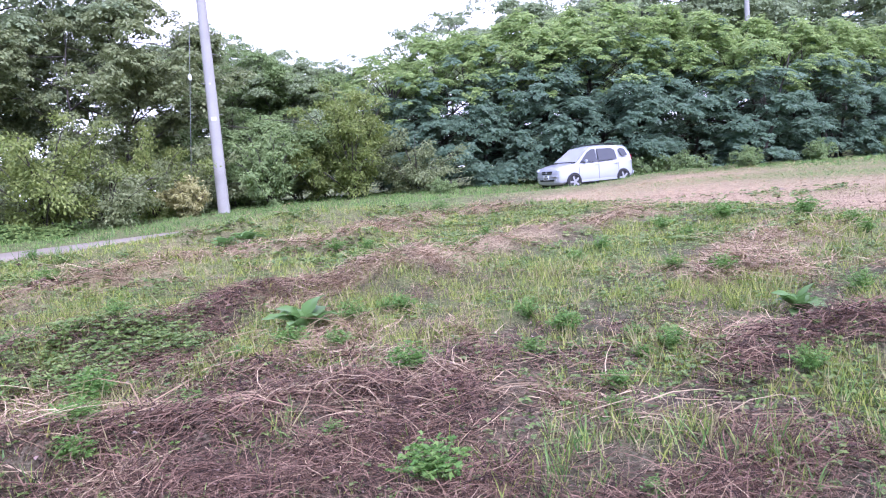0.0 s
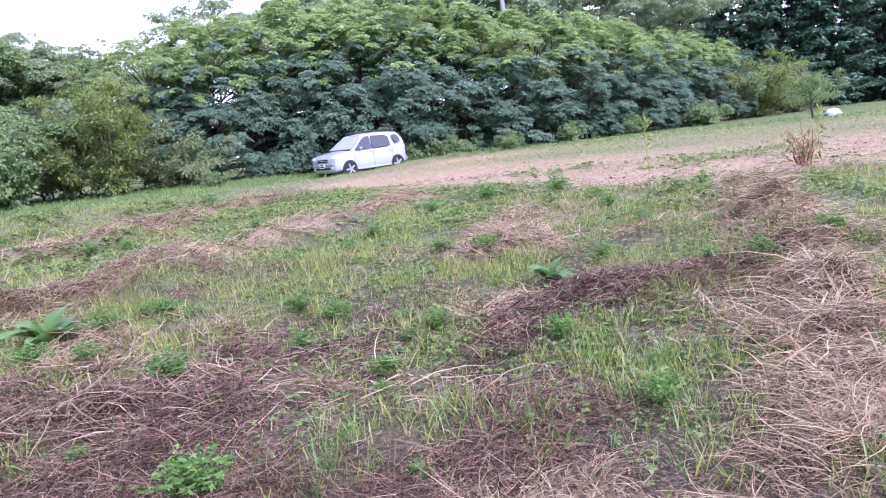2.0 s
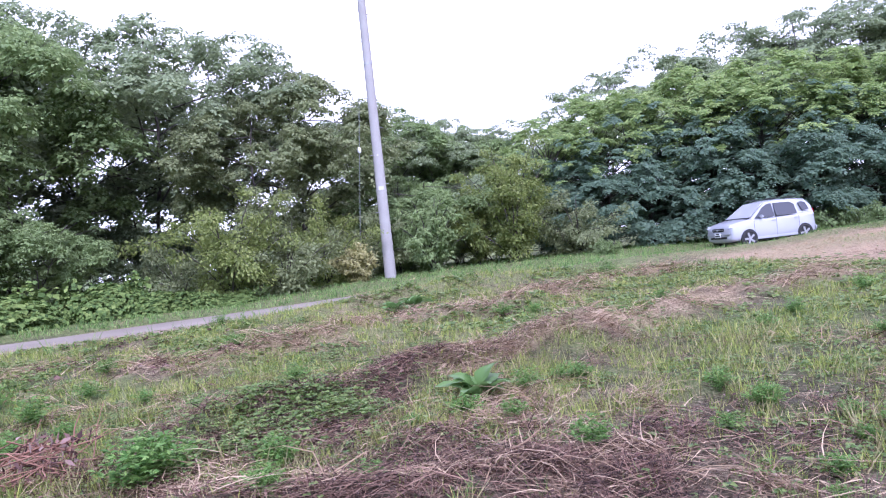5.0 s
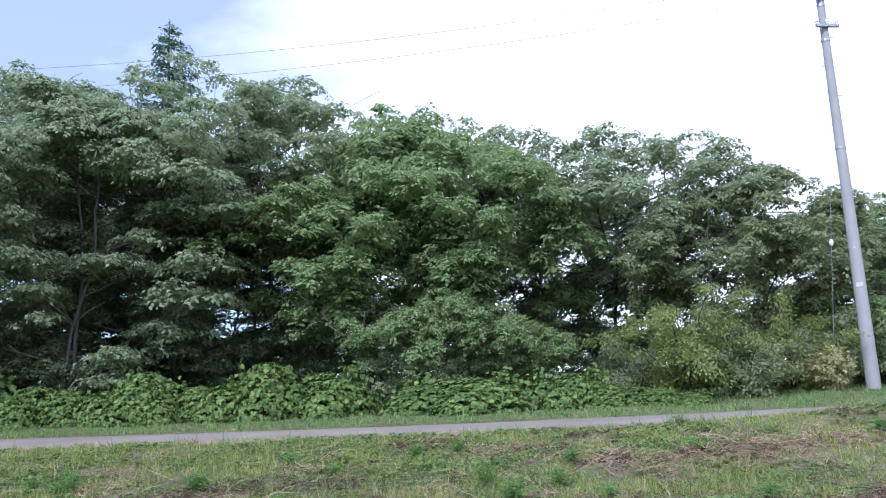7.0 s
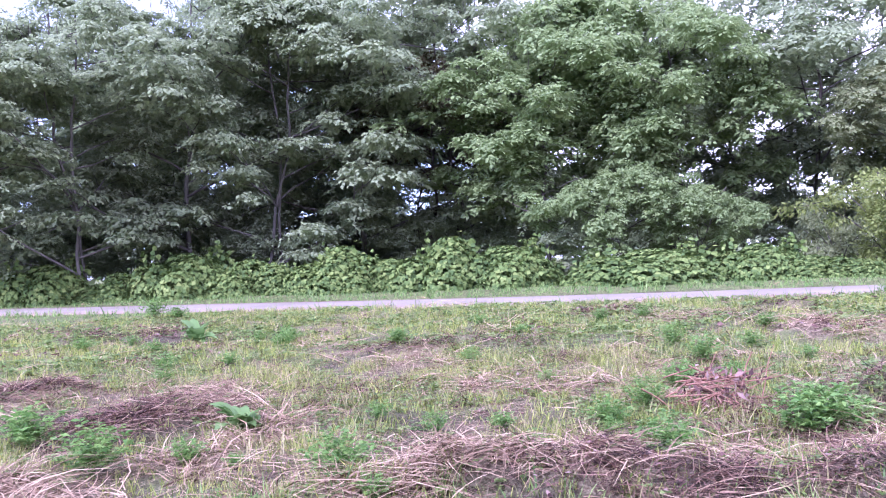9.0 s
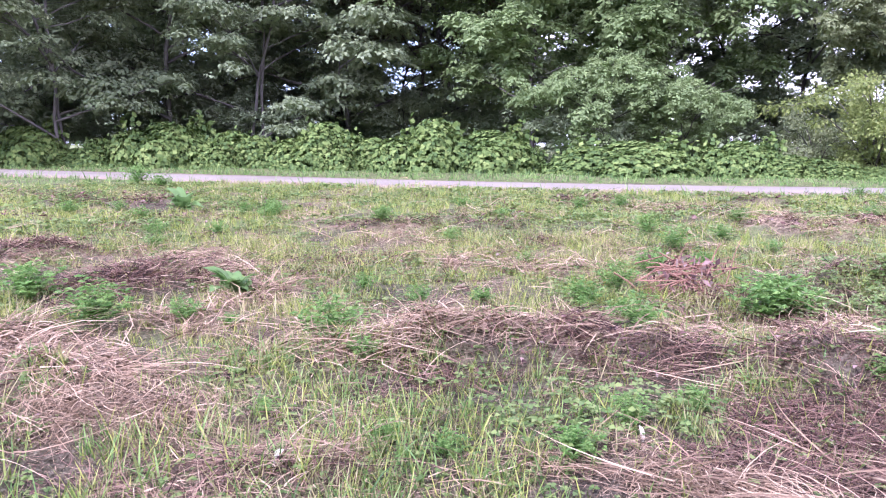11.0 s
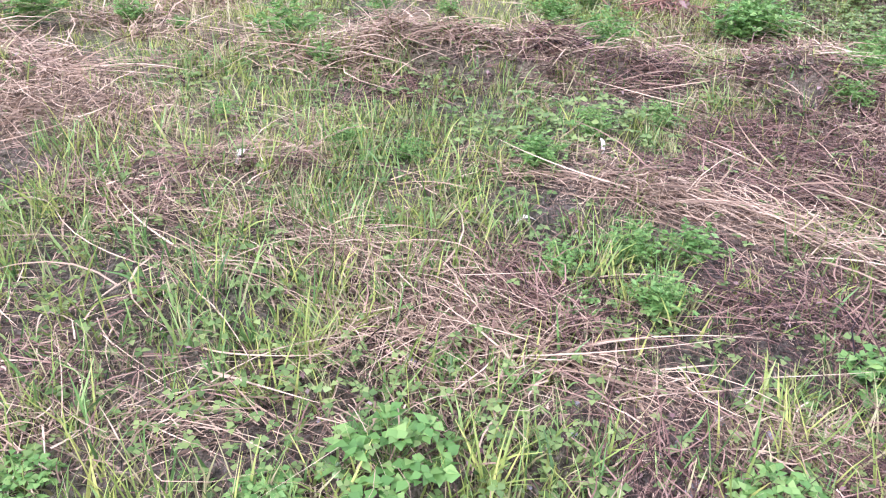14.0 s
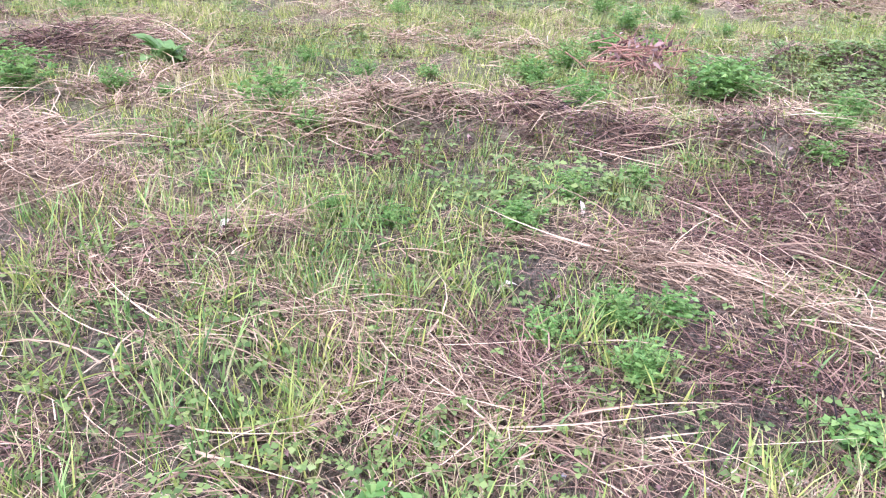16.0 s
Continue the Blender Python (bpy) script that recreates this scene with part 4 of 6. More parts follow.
for kind, turn, r, el, wide in (
        ("yellow", 24.0, 21.0, 5.6, 1.0), ("olive", 20.5, 21.8, 2.4, 1.0), ("olive", 28.0, 21.5, 3.4, 1.1), ("yellow", 31.0, 24.0, 4.6, 0.8), ("olive", 33.5, 25.0, 3.5, 1.0),
        ("pale", 33.3, 22.8, 0.9, 1.0), ("round", 39.0, 26.0, 3.9, 1.0), ("round", 36.5, 27.0, 3.0, 1.0), ("tall", 45.3, 26.5, 7.2, 1.0), ("tall", 42.5, 27.5, 4.0, 0.9),
        ("olive", 50.0, 28.0, 3.0, 1.2), ("olive", 36.5, 29.0, 5.0, 1.3), ("bramble", 67.3, 31.0, 0.3, 1.0), ("bramble", 70.0, 31.0, 0.0, 1.0), ("bramble", 74.0, 31.0, 0.0, 1.0),
        ("bramble", 52.0, 25.5, -0.5, 1.0), ("yellow", 91.6, 52.0, 3.3, 1.15), ("yellow", 90.0, 55.0, 2.6, 1.0), ("olive", 93.8, 56.0, 2.2, 1.2), ("bramble", 78.5, 35.0, 0.1, 1.0), ("bramble", 83.0, 40.0, 0.2, 1.0), ("bramble", 88.0, 44.0, 0.5, 1.4)):
    plant_at(SHRUBS, kind, turn, r, up_to(r, el), used, None, wide)


# ------------------------------------------------------------------ kudzu along the wood's edge
def kudzu(seed, length, depth, height):
    """A mound of climbing broad leaves: leaves face outwards over a lumpy hump."""
    rng = np.random.default_rng(seed)
    ob = thing("kudzu_mound", "mound of climbing broad-leaved kudzu vine beside the road", "vine", "kudzu mounds along the wood's edge")
    lv = []
    for k in range(8):
        # lumps of leaves, each a small dome that faces outwards
        b, q = k * 2.4 + rng.normal(0, 0.3), math.sqrt((k + 0.2) / 8)
        rad = rng.uniform(0.34, 0.62)
        rise = height * (1.0 - 0.75 * q * q) * rng.uniform(0.6, 1.1) - rad * 0.7
        centre = np.array([math.cos(b) * q * length * 0.85, math.sin(b) * q * depth * 0.85, max(rise, 0.02)])
        n = int(1150 * rad * rad + 90)
        out = unit(rng.normal(0, 1, (n, 3)) + np.array([0, 0, 0.75]))
        p = centre + out * np.array([1.15, 1.15, 1.0]) * rad * rng.uniform(0.82, 1.10, (n, 1))
        low = rng.random(n) < 0.16
        p[low, 2] *= rng.random(int(low.sum()))
        p[:, 2] = np.maximum(p[:, 2], 0.04)
        tip = np.cross(out, rng.normal(0, 1, (n, 3))) + out * 0.25
        s = rng.uniform(0.085, 0.15, n)
        face = out + np.array([0, 0, 0.45]) + rng.normal(0, 0.22, (n, 3))
        lv.append(leaves(p, tip, face, s, s * 0.9))
        for sgn in (-1, 1):
            side = unit(np.cross(tip, face)) * sgn
            lv.append(leaves(p, tip * 0.3 + side, face + rng.normal(0, 0.15, (n, 3)), s * 0.85, s * 0.7))
    vines = []
    for k in range(7):
        b = rng.uniform(0, 2 * np.pi)
        t = np.linspace(0, 1, 6)[:, None]
        end = np.array([math.cos(b) * length * 0.75, math.sin(b) * depth * 0.7, height * rng.uniform(0.4, 0.9)])
        path = end * t + np.array([0, 0, 1]) * np.sin(t * 3) * 0.1
        vines.append(tube(path, np.linspace(0.014, 0.005, 6), 4))
        m = 44
        q = end + rng.normal(0, 0.15, (m, 3)) * np.array([1, 1, 1.3])
        lv.append(leaves(q, rng.normal(0, 1, (m, 3)) + np.array([0, 0, -0.4]), np.array([0, -0.4, 1.0]) + rng.normal(0, 0.5, (m, 3)), rng.uniform(0.12, 0.2, m), rng.uniform(0.10, 0.17, m)))
    v, f = join(vines)
    mesh_part("vine", mesh_of("vine", v, f, M_TWIG, True), ob)
    v = np.concatenate(lv)
    mesh_part("foliage", mesh_of("foliage", v, many(v, QUAD), M_KUDZU), ob)
    ob["height"] = crown_top(ob)
    return ob


KUDZU = {k: kudzu(61 + k, 1.3, 0.9, 1.0) for k in range(3)}


def mound_width(r, el, wide):
    """Low mounds spread wider than tall ones."""
    return 1.15 * min(1.2, max(0.8, wide)) / math.sqrt(max(0.5, up_to(r, el) - 0.70))



used = set()
for n, (turn, r, el, wide) in enumerate(((-44, 27.5, 0.2, 1.2), (-40.5, 26.8, 0.9, 0.9), (-38, 26.2, -0.4, 1.1), (-35, 25.8, 1.0, 0.8), (-32, 25.4, -0.5, 1.1), (-29.5, 25.0, 0.2, 0.9), (-26.2, 24.3, 1.4, 0.9), (-23.4, 23.8, 0.1, 0.9),
                                         (-20.6, 23.3, 0.7, 0.9), (-17.8, 22.9, -0.4, 1.0), (-15.2, 22.4, 1.3, 0.9), (-12.2, 22.0, 0.6, 0.9), (-9.8, 21.6, -0.3, 1.0), (-7.0, 21.2, 1.6, 0.9), (-4.6, 21.0, -0.2, 0.8),
                                         (-2.6, 20.8, 0.9, 0.9))):
    plant_at(KUDZU, n % 3, turn, r, up_to(r, el), used, -turn + 10 * math.sin(n * 3), mound_width(r, el, wide))
for n, (turn, r, el, wide) in enumerate(((-0.4, 21.0, -0.6, 0.8), (3.4, 20.4, -1.5, 1.0), (6.2, 19.9, -0.3, 1.2), (8.0, 19.6, 0.1, 1.2), (10.2, 19.5, -0.7, 1.0), (12.6, 19.5, -1.6, 0.9), (15.5, 19.8, 0.1, 0.8), (18.4, 19.6, -0.9, 1.0), (21.2, 19.6, -1.1, 0.9), (24.0, 19.4, -1.6, 1.0))):
    plant_at(KUDZU, n % 3, turn, r, up_to(r, el), used, -turn + 10 * math.sin(n * 3), mound_width(r, el, wide))


def far_woods():
    """A low wooded rise beyond the fields, all round."""
    rng = np.random.default_rng(77)
    n = 9000
    a = rng.uniform(0, 2 * np.pi, n)
    r = rng.uniform(115, 150, n)
    h = 2.0 + 5.0 * value_noise(a * 12, a * 0, 1.0, 2) + 2.0 * value_noise(a * 60, a * 0, 1.0, 4)
    p = np.stack([r * np.sin(a), r * np.cos(a), 0.5 + h * np.sqrt(rng.random(n))], -1)
    v = leaves(p, rng.normal(0, 1, (n, 3)), rng.normal(0, 1, (n, 3)) + np.array([0, 0, 0.6]), rng.uniform(2.0, 4.5, n), rng.uniform(1.5, 3.5, n))
    return tagged(new("far_woods", mesh_of("far_woods", v, many(v, QUAD), M_LEAF_DARK)), "low dark line of distant woods", "woods", kind="stuff")


far_woods()


# ------------------------------------------------------------------ poles and wires
def box_bm(x, y, z, sx, sy, sz, bev=0.01, rot=None):
    bm = bmesh.new()
    bmesh.ops.create_cube(bm, size=1, matrix=Matrix.Diagonal((sx, sy, sz, 1)))
    if bev:
        bmesh.ops.bevel(bm, geom=bm.edges, offset=bev, segments=2, affect="EDGES")
    bmesh.ops.transform(bm, matrix=Matrix.Translation((x, y, z)) @ (rot or Matrix()), verts=bm.verts)
    return bm


def ring_band(radius, z, height, out=0.012):
    bm = bmesh.new()
    bmesh.ops.create_cone(bm, cap_ends=True, segments=20, radius1=radius + out, radius2=radius + out, depth=height, matrix=Matrix.Translation((0, 0, z)))
    return bm


def utility_pole(x, y, height, base_r, top_r, lean=0.0):
    z0 = float(ground_base(x, y)) - 0.1
    ob = thing("utility_pole", "tall tapered pale concrete utility pole in the verge", "utility pole", at=(x, y, z0))
    t = np.linspace(0, 1, 14)
    path = np.stack([t * lean, t * 0, t * (height + 0.1)], -1)
    v, f = tube(path, base_r + (top_r - base_r) * t, 20)
    me = mesh_of("shaft", v, f, M_CONCRETE, True)
    mesh_part("shaft", me, ob)
    bm = bmesh.new()
    bmesh.ops.create_cone(bm, cap_ends=True, segments=20, radius1=top_r, radius2=top_r * 0.7, depth=0.05, matrix=Matrix.Translation((lean, 0, height + 0.12)))
    part("cap", bm, M_STEEL, ob)

    def rad(h):
        return base_r + (top_r - base_r) * h / height
    for h, hh in ((6.9, 0.05), (10.2, 0.08), (height - 0.7, 0.09)):
        part("band", ring_band(rad(h), h, hh), M_STEEL, ob, "steel band")
    face = math.atan2(-y, -x)
    for h, wd, ht in ((2.95, 0.17, 0.12), (4.0, 0.05, 0.05)):
        bm = box_bm(0, 0, 0, 0.012, wd, ht, 0.003, Matrix.Translation((math.cos(face) * (rad(h) + 0.002), math.sin(face) * (rad(h) + 0.002), h)) @ Matrix.Rotation(face, 4, "Z"))
        part("plate", bm, M_WHITE, ob, "small white plate")
    for k in range(10):
        h = 2.2 + 0.9 * k
        bm = bmesh.new()
        s = 1 if k % 2 else -1
        bmesh.ops.create_cone(bm, cap_ends=True, segments=8, radius1=0.011, radius2=0.011, depth=0.16,
                              matrix=Matrix.Translation((s * (rad(h) + 0.07), 0, h)) @ Matrix.Rotation(math.pi / 2, 4, "Y"))
        part("step_bolt", bm, M_STEEL, ob)
    for h, ln in ((height - 0.45, 1.5), (height - 1.4, 0.7)):
        bm = bmesh.new()
        bmesh.ops.create_cube(bm, size=1, matrix=Matrix.Translation((0, -rad(h) - 0.05, h)) @ Matrix.Diagonal((0.09, 0.09, 0.09, 1)))
        bmesh.ops.bevel(bm, geom=bm.edges, offset=0.008, segments=2)
        me = bpy.data.meshes.new("crossarm")
        bmesh.ops.scale(bm, vec=(ln / 0.09, 1, 1), verts=bm.verts)
        bm.to_mesh(me)
        bm.free()
        me.materials.append(M_STEEL)
        arm = mesh_part("crossarm", me, ob, "galvanised steel crossarm")
        for s in (-0.45, 0.0, 0.45):
            bm = bmesh.new()
            for q, (rr, dz) in enumerate(((0.045, 0.05), (0.03, 0.09), (0.05, 0.13), (0.03, 0.17))):
                bmesh.ops.create_cone(bm, cap_ends=True, segments=12, radius1=rr, radius2=rr * 0.8, depth=0.045, matrix=Matrix.Translation((s * ln, -rad(h) - 0.05, h + dz)))
            part("insulator", bm, M_CERAMIC, arm, "ceramic insulator")
    return ob


utility_pole(13.97, 19.45, 12.0, 0.185, 0.10)
utility_pole(*polar(74.3, 41.0), 11.0, 0.16, 0.10)


def wire(a, b, sag, r=0.0050, label="thin dark overhead power line"):
    t = np.linspace(0, 1, 40)[:, None]
    path = np.asarray(a) * (1 - t) + np.asarray(b) * t - np.array([0, 0, 1]) * sag * 4 * t * (1 - t)
    v, f = tube(path, np.full(40, r), 6)
    return tagged(new("power_line", mesh_of("power_line", v, f, M_WIRE, True)), label, "power line", "overhead power lines")


wire((13.3, 19.3, 12.75), (-27.0, 27.0, 12.9), 1.15)
wire((14.0, 19.3, 12.35), (-26.6, 27.0, 12.0), 1.15)
far_x, far_y = polar(74.3, 41.0)
wire((14.4, 19.3, 12.3), (far_x, far_y, 11.2), 0.9)
wire((13.6, 19.3, 12.7), (far_x, far_y, 11.5), 0.9)


def stay_wire():
    ob = thing("guy_wire", "thin steel guy wire with white insulator beside the pole", "guy wire")
    gx, gy = polar(33.4, 24.0)
    foot, head = np.array([gx, gy, float(ground_base(gx, gy)) - 0.05]), np.array([13.9, 19.35, 10.6])
    v, f = tube(np.linspace(foot, head, 3), np.full(3, 0.007), 6)
    mesh_part("cable", mesh_of("cable", v, f, M_STEEL, True), ob)
    mid = foot + (head - foot) * 0.42
    bm = bmesh.new()
    bmesh.ops.create_uvsphere(bm, u_segments=12, v_segments=8, radius=0.06, matrix=Matrix.Translation(mid) @ Matrix.Diagonal((1, 1, 1.7, 1)))
    part("insulator", bm, M_CERAMIC, ob, "white ceramic insulator")


stay_wire()


# ------------------------------------------------------------------ the parked car
M_PAINT = plain_material("silver_paint", (0.46, 0.47, 0.50), 0.30, 0.15, 0.6)
M_GLASS = plain_material("dark_glass", (0.05, 0.055, 0.065), 0.08, 0.0, 0.2)
M_GLASS.node_tree.nodes["Principled BSDF"].inputs["IOR"].default_value = 1.5
# pale base stands in for reflected sky and the cabin behind the glass
M_SCREEN = plain_material("windscreen_pale_reflection", (0.55, 0.56, 0.58), 0.05, 0.0, 1.0)
M_SCREEN.node_tree.nodes["Principled BSDF"].inputs["IOR"].default_value = 2.2
M_RUBBER = grain_material("rubber", [(0.3, (0.018, 0.018, 0.018)), (0.7, (0.035, 0.034, 0.033))], 10, 60, 0.85)
M_TRIM = plain_material("black_trim", (0.02, 0.02, 0.022), 0.5)
M_ALLOY = plain_material("alloy", (0.42, 0.42, 0.43), 0.4, 0.4)
M_LAMP = plain_material("lamp_glass", (0.75, 0.77, 0.80), 0.12, 0.2, 0.8)
M_TAIL = plain_material("tail_lamp_red", (0.45, 0.02, 0.02), 0.2, 0.0, 0.6)
M_PLATE = plain_material("plate_white", (0.8, 0.8, 0.78), 0.5)
M_CABIN = plain_material("cabin_grey", (0.10, 0.10, 0.105), 0.9)


def loft(sections, closed=True):
    """Quads between cross-sections of equal length."""
    s = np.asarray(sections, float)
    k, c = s.shape[:2]
    i, j = np.meshgrid(np.arange(k - 1), np.arange(c if closed else c - 1), indexing="ij")
    a, b = i * c + j, i * c + (j + 1) % c
    return s.reshape(-1, 3), np.stack([a, b, b + c, a + c], -1).reshape(-1, 4)


def panel(points, offset=0.006):
    """A flat pane with thickness from corner points in order."""
    bm = bmesh.new()
    vs = [bm.verts.new(p) for p in points]
    f = bm.faces.new(vs)
    bm.normal_update()
    n = f.normal.copy() * offset
    r = bmesh.ops.extrude_face_region(bm, geom=[f])
    bmesh.ops.translate(bm, vec=n, verts=[v for v in r["geom"] if isinstance(v, bmesh.types.BMVert)])
    bmesh.ops.recalc_face_normals(bm, faces=bm.faces)
    return bm


def car(x, y, heading):
    """A small five-door wagon; its nose points along local +x."""
    z0 = float(ground_base(x, y)) + 0.03
    ob = thing("car", "silver five-door compact car parked on the farm road", "car", at=(x, y, z0), turn=heading)
    ob.scale = (0.96, 0.96, 0.96)
    # lower body: stations from tail to nose with sill, waist and deck heights
    st = [(-1.80, 0.60, 0.36, 0.98, 0.66), (-1.76, 0.72, 0.28, 1.02, 0.74), (-1.45, 0.79, 0.24, 1.02, 0.78), (-0.8, 0.80, 0.22, 1.00, 0.79), (0.0, 0.80, 0.21, 0.97, 0.79),
          (0.62, 0.80, 0.22, 0.97, 0.78), (1.0, 0.795, 0.23, 0.98, 0.76), (1.4, 0.775, 0.21, 0.93, 0.72), (1.68, 0.74, 0.20, 0.86, 0.68), (1.82, 0.66, 0.24, 0.74, 0.60)]
    sec = []
    for sx, w, lo, hi, wt in st:
        ring = [(sx, -wt * 0.9, lo), (sx, -w, lo + 0.10), (sx, -w * 1.01, lo + 0.30), (sx, -w * 0.985, hi - 0.12), (sx, -wt, hi - 0.015), (sx, -wt * 0.5, hi + 0.03),
                (sx, wt * 0.5, hi + 0.03), (sx, wt, hi - 0.015), (sx, w * 0.985, hi - 0.12), (sx, w * 1.01, lo + 0.30), (sx, w, lo + 0.10), (sx, wt * 0.9, lo)]
        sec.append(ring)
    v, f = loft(sec)
    bm = bmesh.new()
    bv = [bm.verts.new(p) for p in v]
    for q in f:
        bm.faces.new([bv[i] for i in q])
    bm.faces.new(bv[:12][::-1])
    bm.faces.new(bv[-12:])
    bmesh.ops.recalc_face_normals(bm, faces=bm.faces)
    body = part("body", bm, M_PAINT, ob, "silver painted lower body", True)
    sub = body.modifiers.new("smooth", "SUBSURF")
    sub.levels = sub.render_levels = 2
    # cabin shell: pillars and roof around the glass
    cab = []
    for sx, zz, w in ((-1.74, 0.96, 0.72), (-1.62, 1.30, 0.66), (-1.46, 1.52, 0.58), (-0.9, 1.56, 0.58), (-0.2, 1.565, 0.58), (0.14, 1.525, 0.575), (0.50, 1.29, 0.64), (0.96, 0.95, 0.72)):
        cab.append([(sx, -0.76 if zz < 1.2 else -w - 0.10, 0.90), (sx, -w - 0.03 * (zz > 1.2), zz - 0.06), (sx, -w * 0.86, zz - 0.005), (sx, 0, zz + 0.015),
                    (sx, w * 0.86, zz - 0.005), (sx, w + 0.03 * (zz > 1.2), zz - 0.06), (sx, 0.76 if zz < 1.2 else w + 0.10, 0.90)])
    v, f = loft(cab, False)
    bm = bmesh.new()
    bv = [bm.verts.new(p) for p in v]
    for q in f:
        bm.faces.new([bv[i] for i in q])
    bmesh.ops.recalc_face_normals(bm, faces=bm.faces)
    roof = part("roof", bm, M_PAINT, ob, "silver roof and pillars", True)
    for s in (-1, 1):
        for pts, nm in ((((0.86, 0.98), (0.42, 1.34), (0.20, 1.44), (0.02, 1.45), (0.02, 0.99)), "front_door_window"),
                        (((-0.06, 0.99), (-0.06, 1.45), (-0.75, 1.44), (-0.92, 1.36), (-0.95, 1.01)), "rear_door_window"),
                        (((-1.22, 1.10), (-1.10, 1.38), (-1.24, 1.42), (-1.42, 1.36), (-1.50, 1.12)), "quarter_window")):
            corners = []
            for px, pz in pts:
                half = 0.805 - 0.165 * (pz - 0.9) / 0.55
                corners.append((px, s * half, pz))
            part(nm, panel(corners, 0.012 * (1 if s < 0 else -1) * -1), M_GLASS, ob, "dark tinted side window")
    part("windscreen", panel([(0.94, -0.63, 1.015), (0.94, 0.63, 1.015), (0.27, 0.50, 1.485), (0.27, -0.50, 1.485)], 0.018), M_SCREEN, ob, "raked windscreen, sky reflection put into its pale colour")
    part("cowl", box_bm(1.0, 0, 0.985, 0.16, 1.24, 0.05, 0.02, Matrix.Rotation(0.25, 4, "Y")), M_TRIM, ob, "black plastic cowl under the windscreen")
    part("rear_window", panel([(-1.79, 0.58, 1.05), (-1.79, -0.58, 1.05), (-1.60, -0.50, 1.42), (-1.60, 0.50, 1.42)], 0.015), M_GLASS, ob)
    for s in (-1, 1):
        rail = box_bm(-0.55, s * 0.53, 1.615, 1.35, 0.035, 0.03, 0.012)
        part("roof_rail", rail, M_TRIM, ob, "black roof rail")
        mirror = box_bm(0.66, s * 0.89, 1.02, 0.10, 0.17, 0.12, 0.035)
        part("wing_mirror", mirror, M_PAINT, ob)
        lamp = box_bm(1.65, s * 0.59, 0.755, 0.26, 0.24, 0.16, 0.05, Matrix.Rotation(s * -0.55, 4, "Z"))
        part("headlight", lamp, M_LAMP, ob, "clear headlight")
        fog = box_bm(1.74, s * 0.50, 0.42, 0.10, 0.13, 0.08, 0.02, Matrix.Rotation(s * -0.35, 4, "Z"))
        part("fog_lamp", fog, M_LAMP, ob)
        tail = box_bm(-1.80, s * 0.58, 1.0, 0.06, 0.08, 0.30, 0.03, Matrix.Rotation(s * 0.4, 4, "Z"))
        part("tail_light", tail, M_TAIL, ob, "red tail light")
        for hx in (0.10, -0.86):
            part("door_handle", box_bm(hx, s * 0.815, 0.86, 0.16, 0.03, 0.03, 0.01), M_PAINT, ob)
        for dx in (0.92, -0.02, -0.98):
            part("door_seam", box_bm(dx, s * 0.803, 0.64, 0.007, 0.008, 0.60, 0.002), M_TRIM, ob)
        part("sill_trim", box_bm(0.0, s * 0.795, 0.30, 2.0, 0.03, 0.09, 0.012), M_PAINT, ob)
    part("grille", box_bm(1.80, 0, 0.68, 0.06, 0.62, 0.11, 0.02), M_TRIM, ob, "black front grille")
    part("grille_bar", box_bm(1.835, 0, 0.685, 0.02, 0.60, 0.02, 0.005), M_ALLOY, ob)
    part("badge", box_bm(1.845, 0, 0.685, 0.02, 0.10, 0.06, 0.008), M_ALLOY, ob)
    part("lower_intake", box_bm(1.775, 0, 0.40, 0.08, 0.92, 0.13, 0.03), M_TRIM, ob, "black lower intake")
    part("front_bumper", box_bm(1.74, 0, 0.535, 0.18, 1.30, 0.13, 0.05), M_PAINT, ob)
    part("rear_bumper", box_bm(-1.79, 0, 0.46, 0.16, 1.42, 0.24, 0.06), M_PAINT, ob)
    plate = part("number_plate", box_bm(1.845, 0, 0.505, 0.015, 0.33, 0.165, 0.004), M_PLATE, ob, "white plate with dark bars")
    for dz, wd in ((0.045, 0.16), (-0.03, 0.26)):
        part("plate_bar", box_bm(1.855, 0, 0.505 + dz, 0.004, wd, 0.04, 0.0), M_TRIM, plate)
    part("underbody", box_bm(0, 0, 0.27, 3.1, 1.36, 0.16, 0.03), M_TRIM, ob)
    for s in (-1, 1):
        part("wiper", box_bm(0.99, s * 0.28, 0.995, 0.03, 0.46, 0.02, 0.004), M_TRIM, ob)
    for wx in (1.16, -1.20):
        for s in (-1, 1):
            arch = bmesh.new()
            bmesh.ops.create_cone(arch, cap_ends=True, segments=28, radius1=0.325, radius2=0.325, depth=0.10, matrix=Matrix.Translation((wx, s * 0.762, 0.31)) @ Matrix.Rotation(math.pi / 2, 4, "X"))
            part("wheel_arch", arch, M_TRIM, ob, "dark wheel arch")
            prof = ((0.20, 0.075), (0.255, 0.088), (0.285, 0.085), (0.298, 0.06), (0.30, 0.0), (0.298, -0.06), (0.285, -0.085), (0.20, -0.075))
            ang = np.linspace(0, 2 * np.pi, 28, endpoint=False)
            secs = [[(wx + r * math.cos(a), s * 0.745 + d, 0.30 + r * math.sin(a)) for r, d in prof] for a in ang]
            v, f = loft(secs + secs[:1], True)
            tyre = mesh_part("tyre", mesh_of("tyre", v, f, M_RUBBER, True), ob, "black rubber tyre")
            rim = bmesh.new()
            bmesh.ops.create_cone(rim, cap_ends=True, segments=24, radius1=0.06, radius2=0.06, depth=0.05, matrix=Matrix.Translation((wx, s * 0.815, 0.30)) @ Matrix.Rotation(math.pi / 2, 4, "X"))
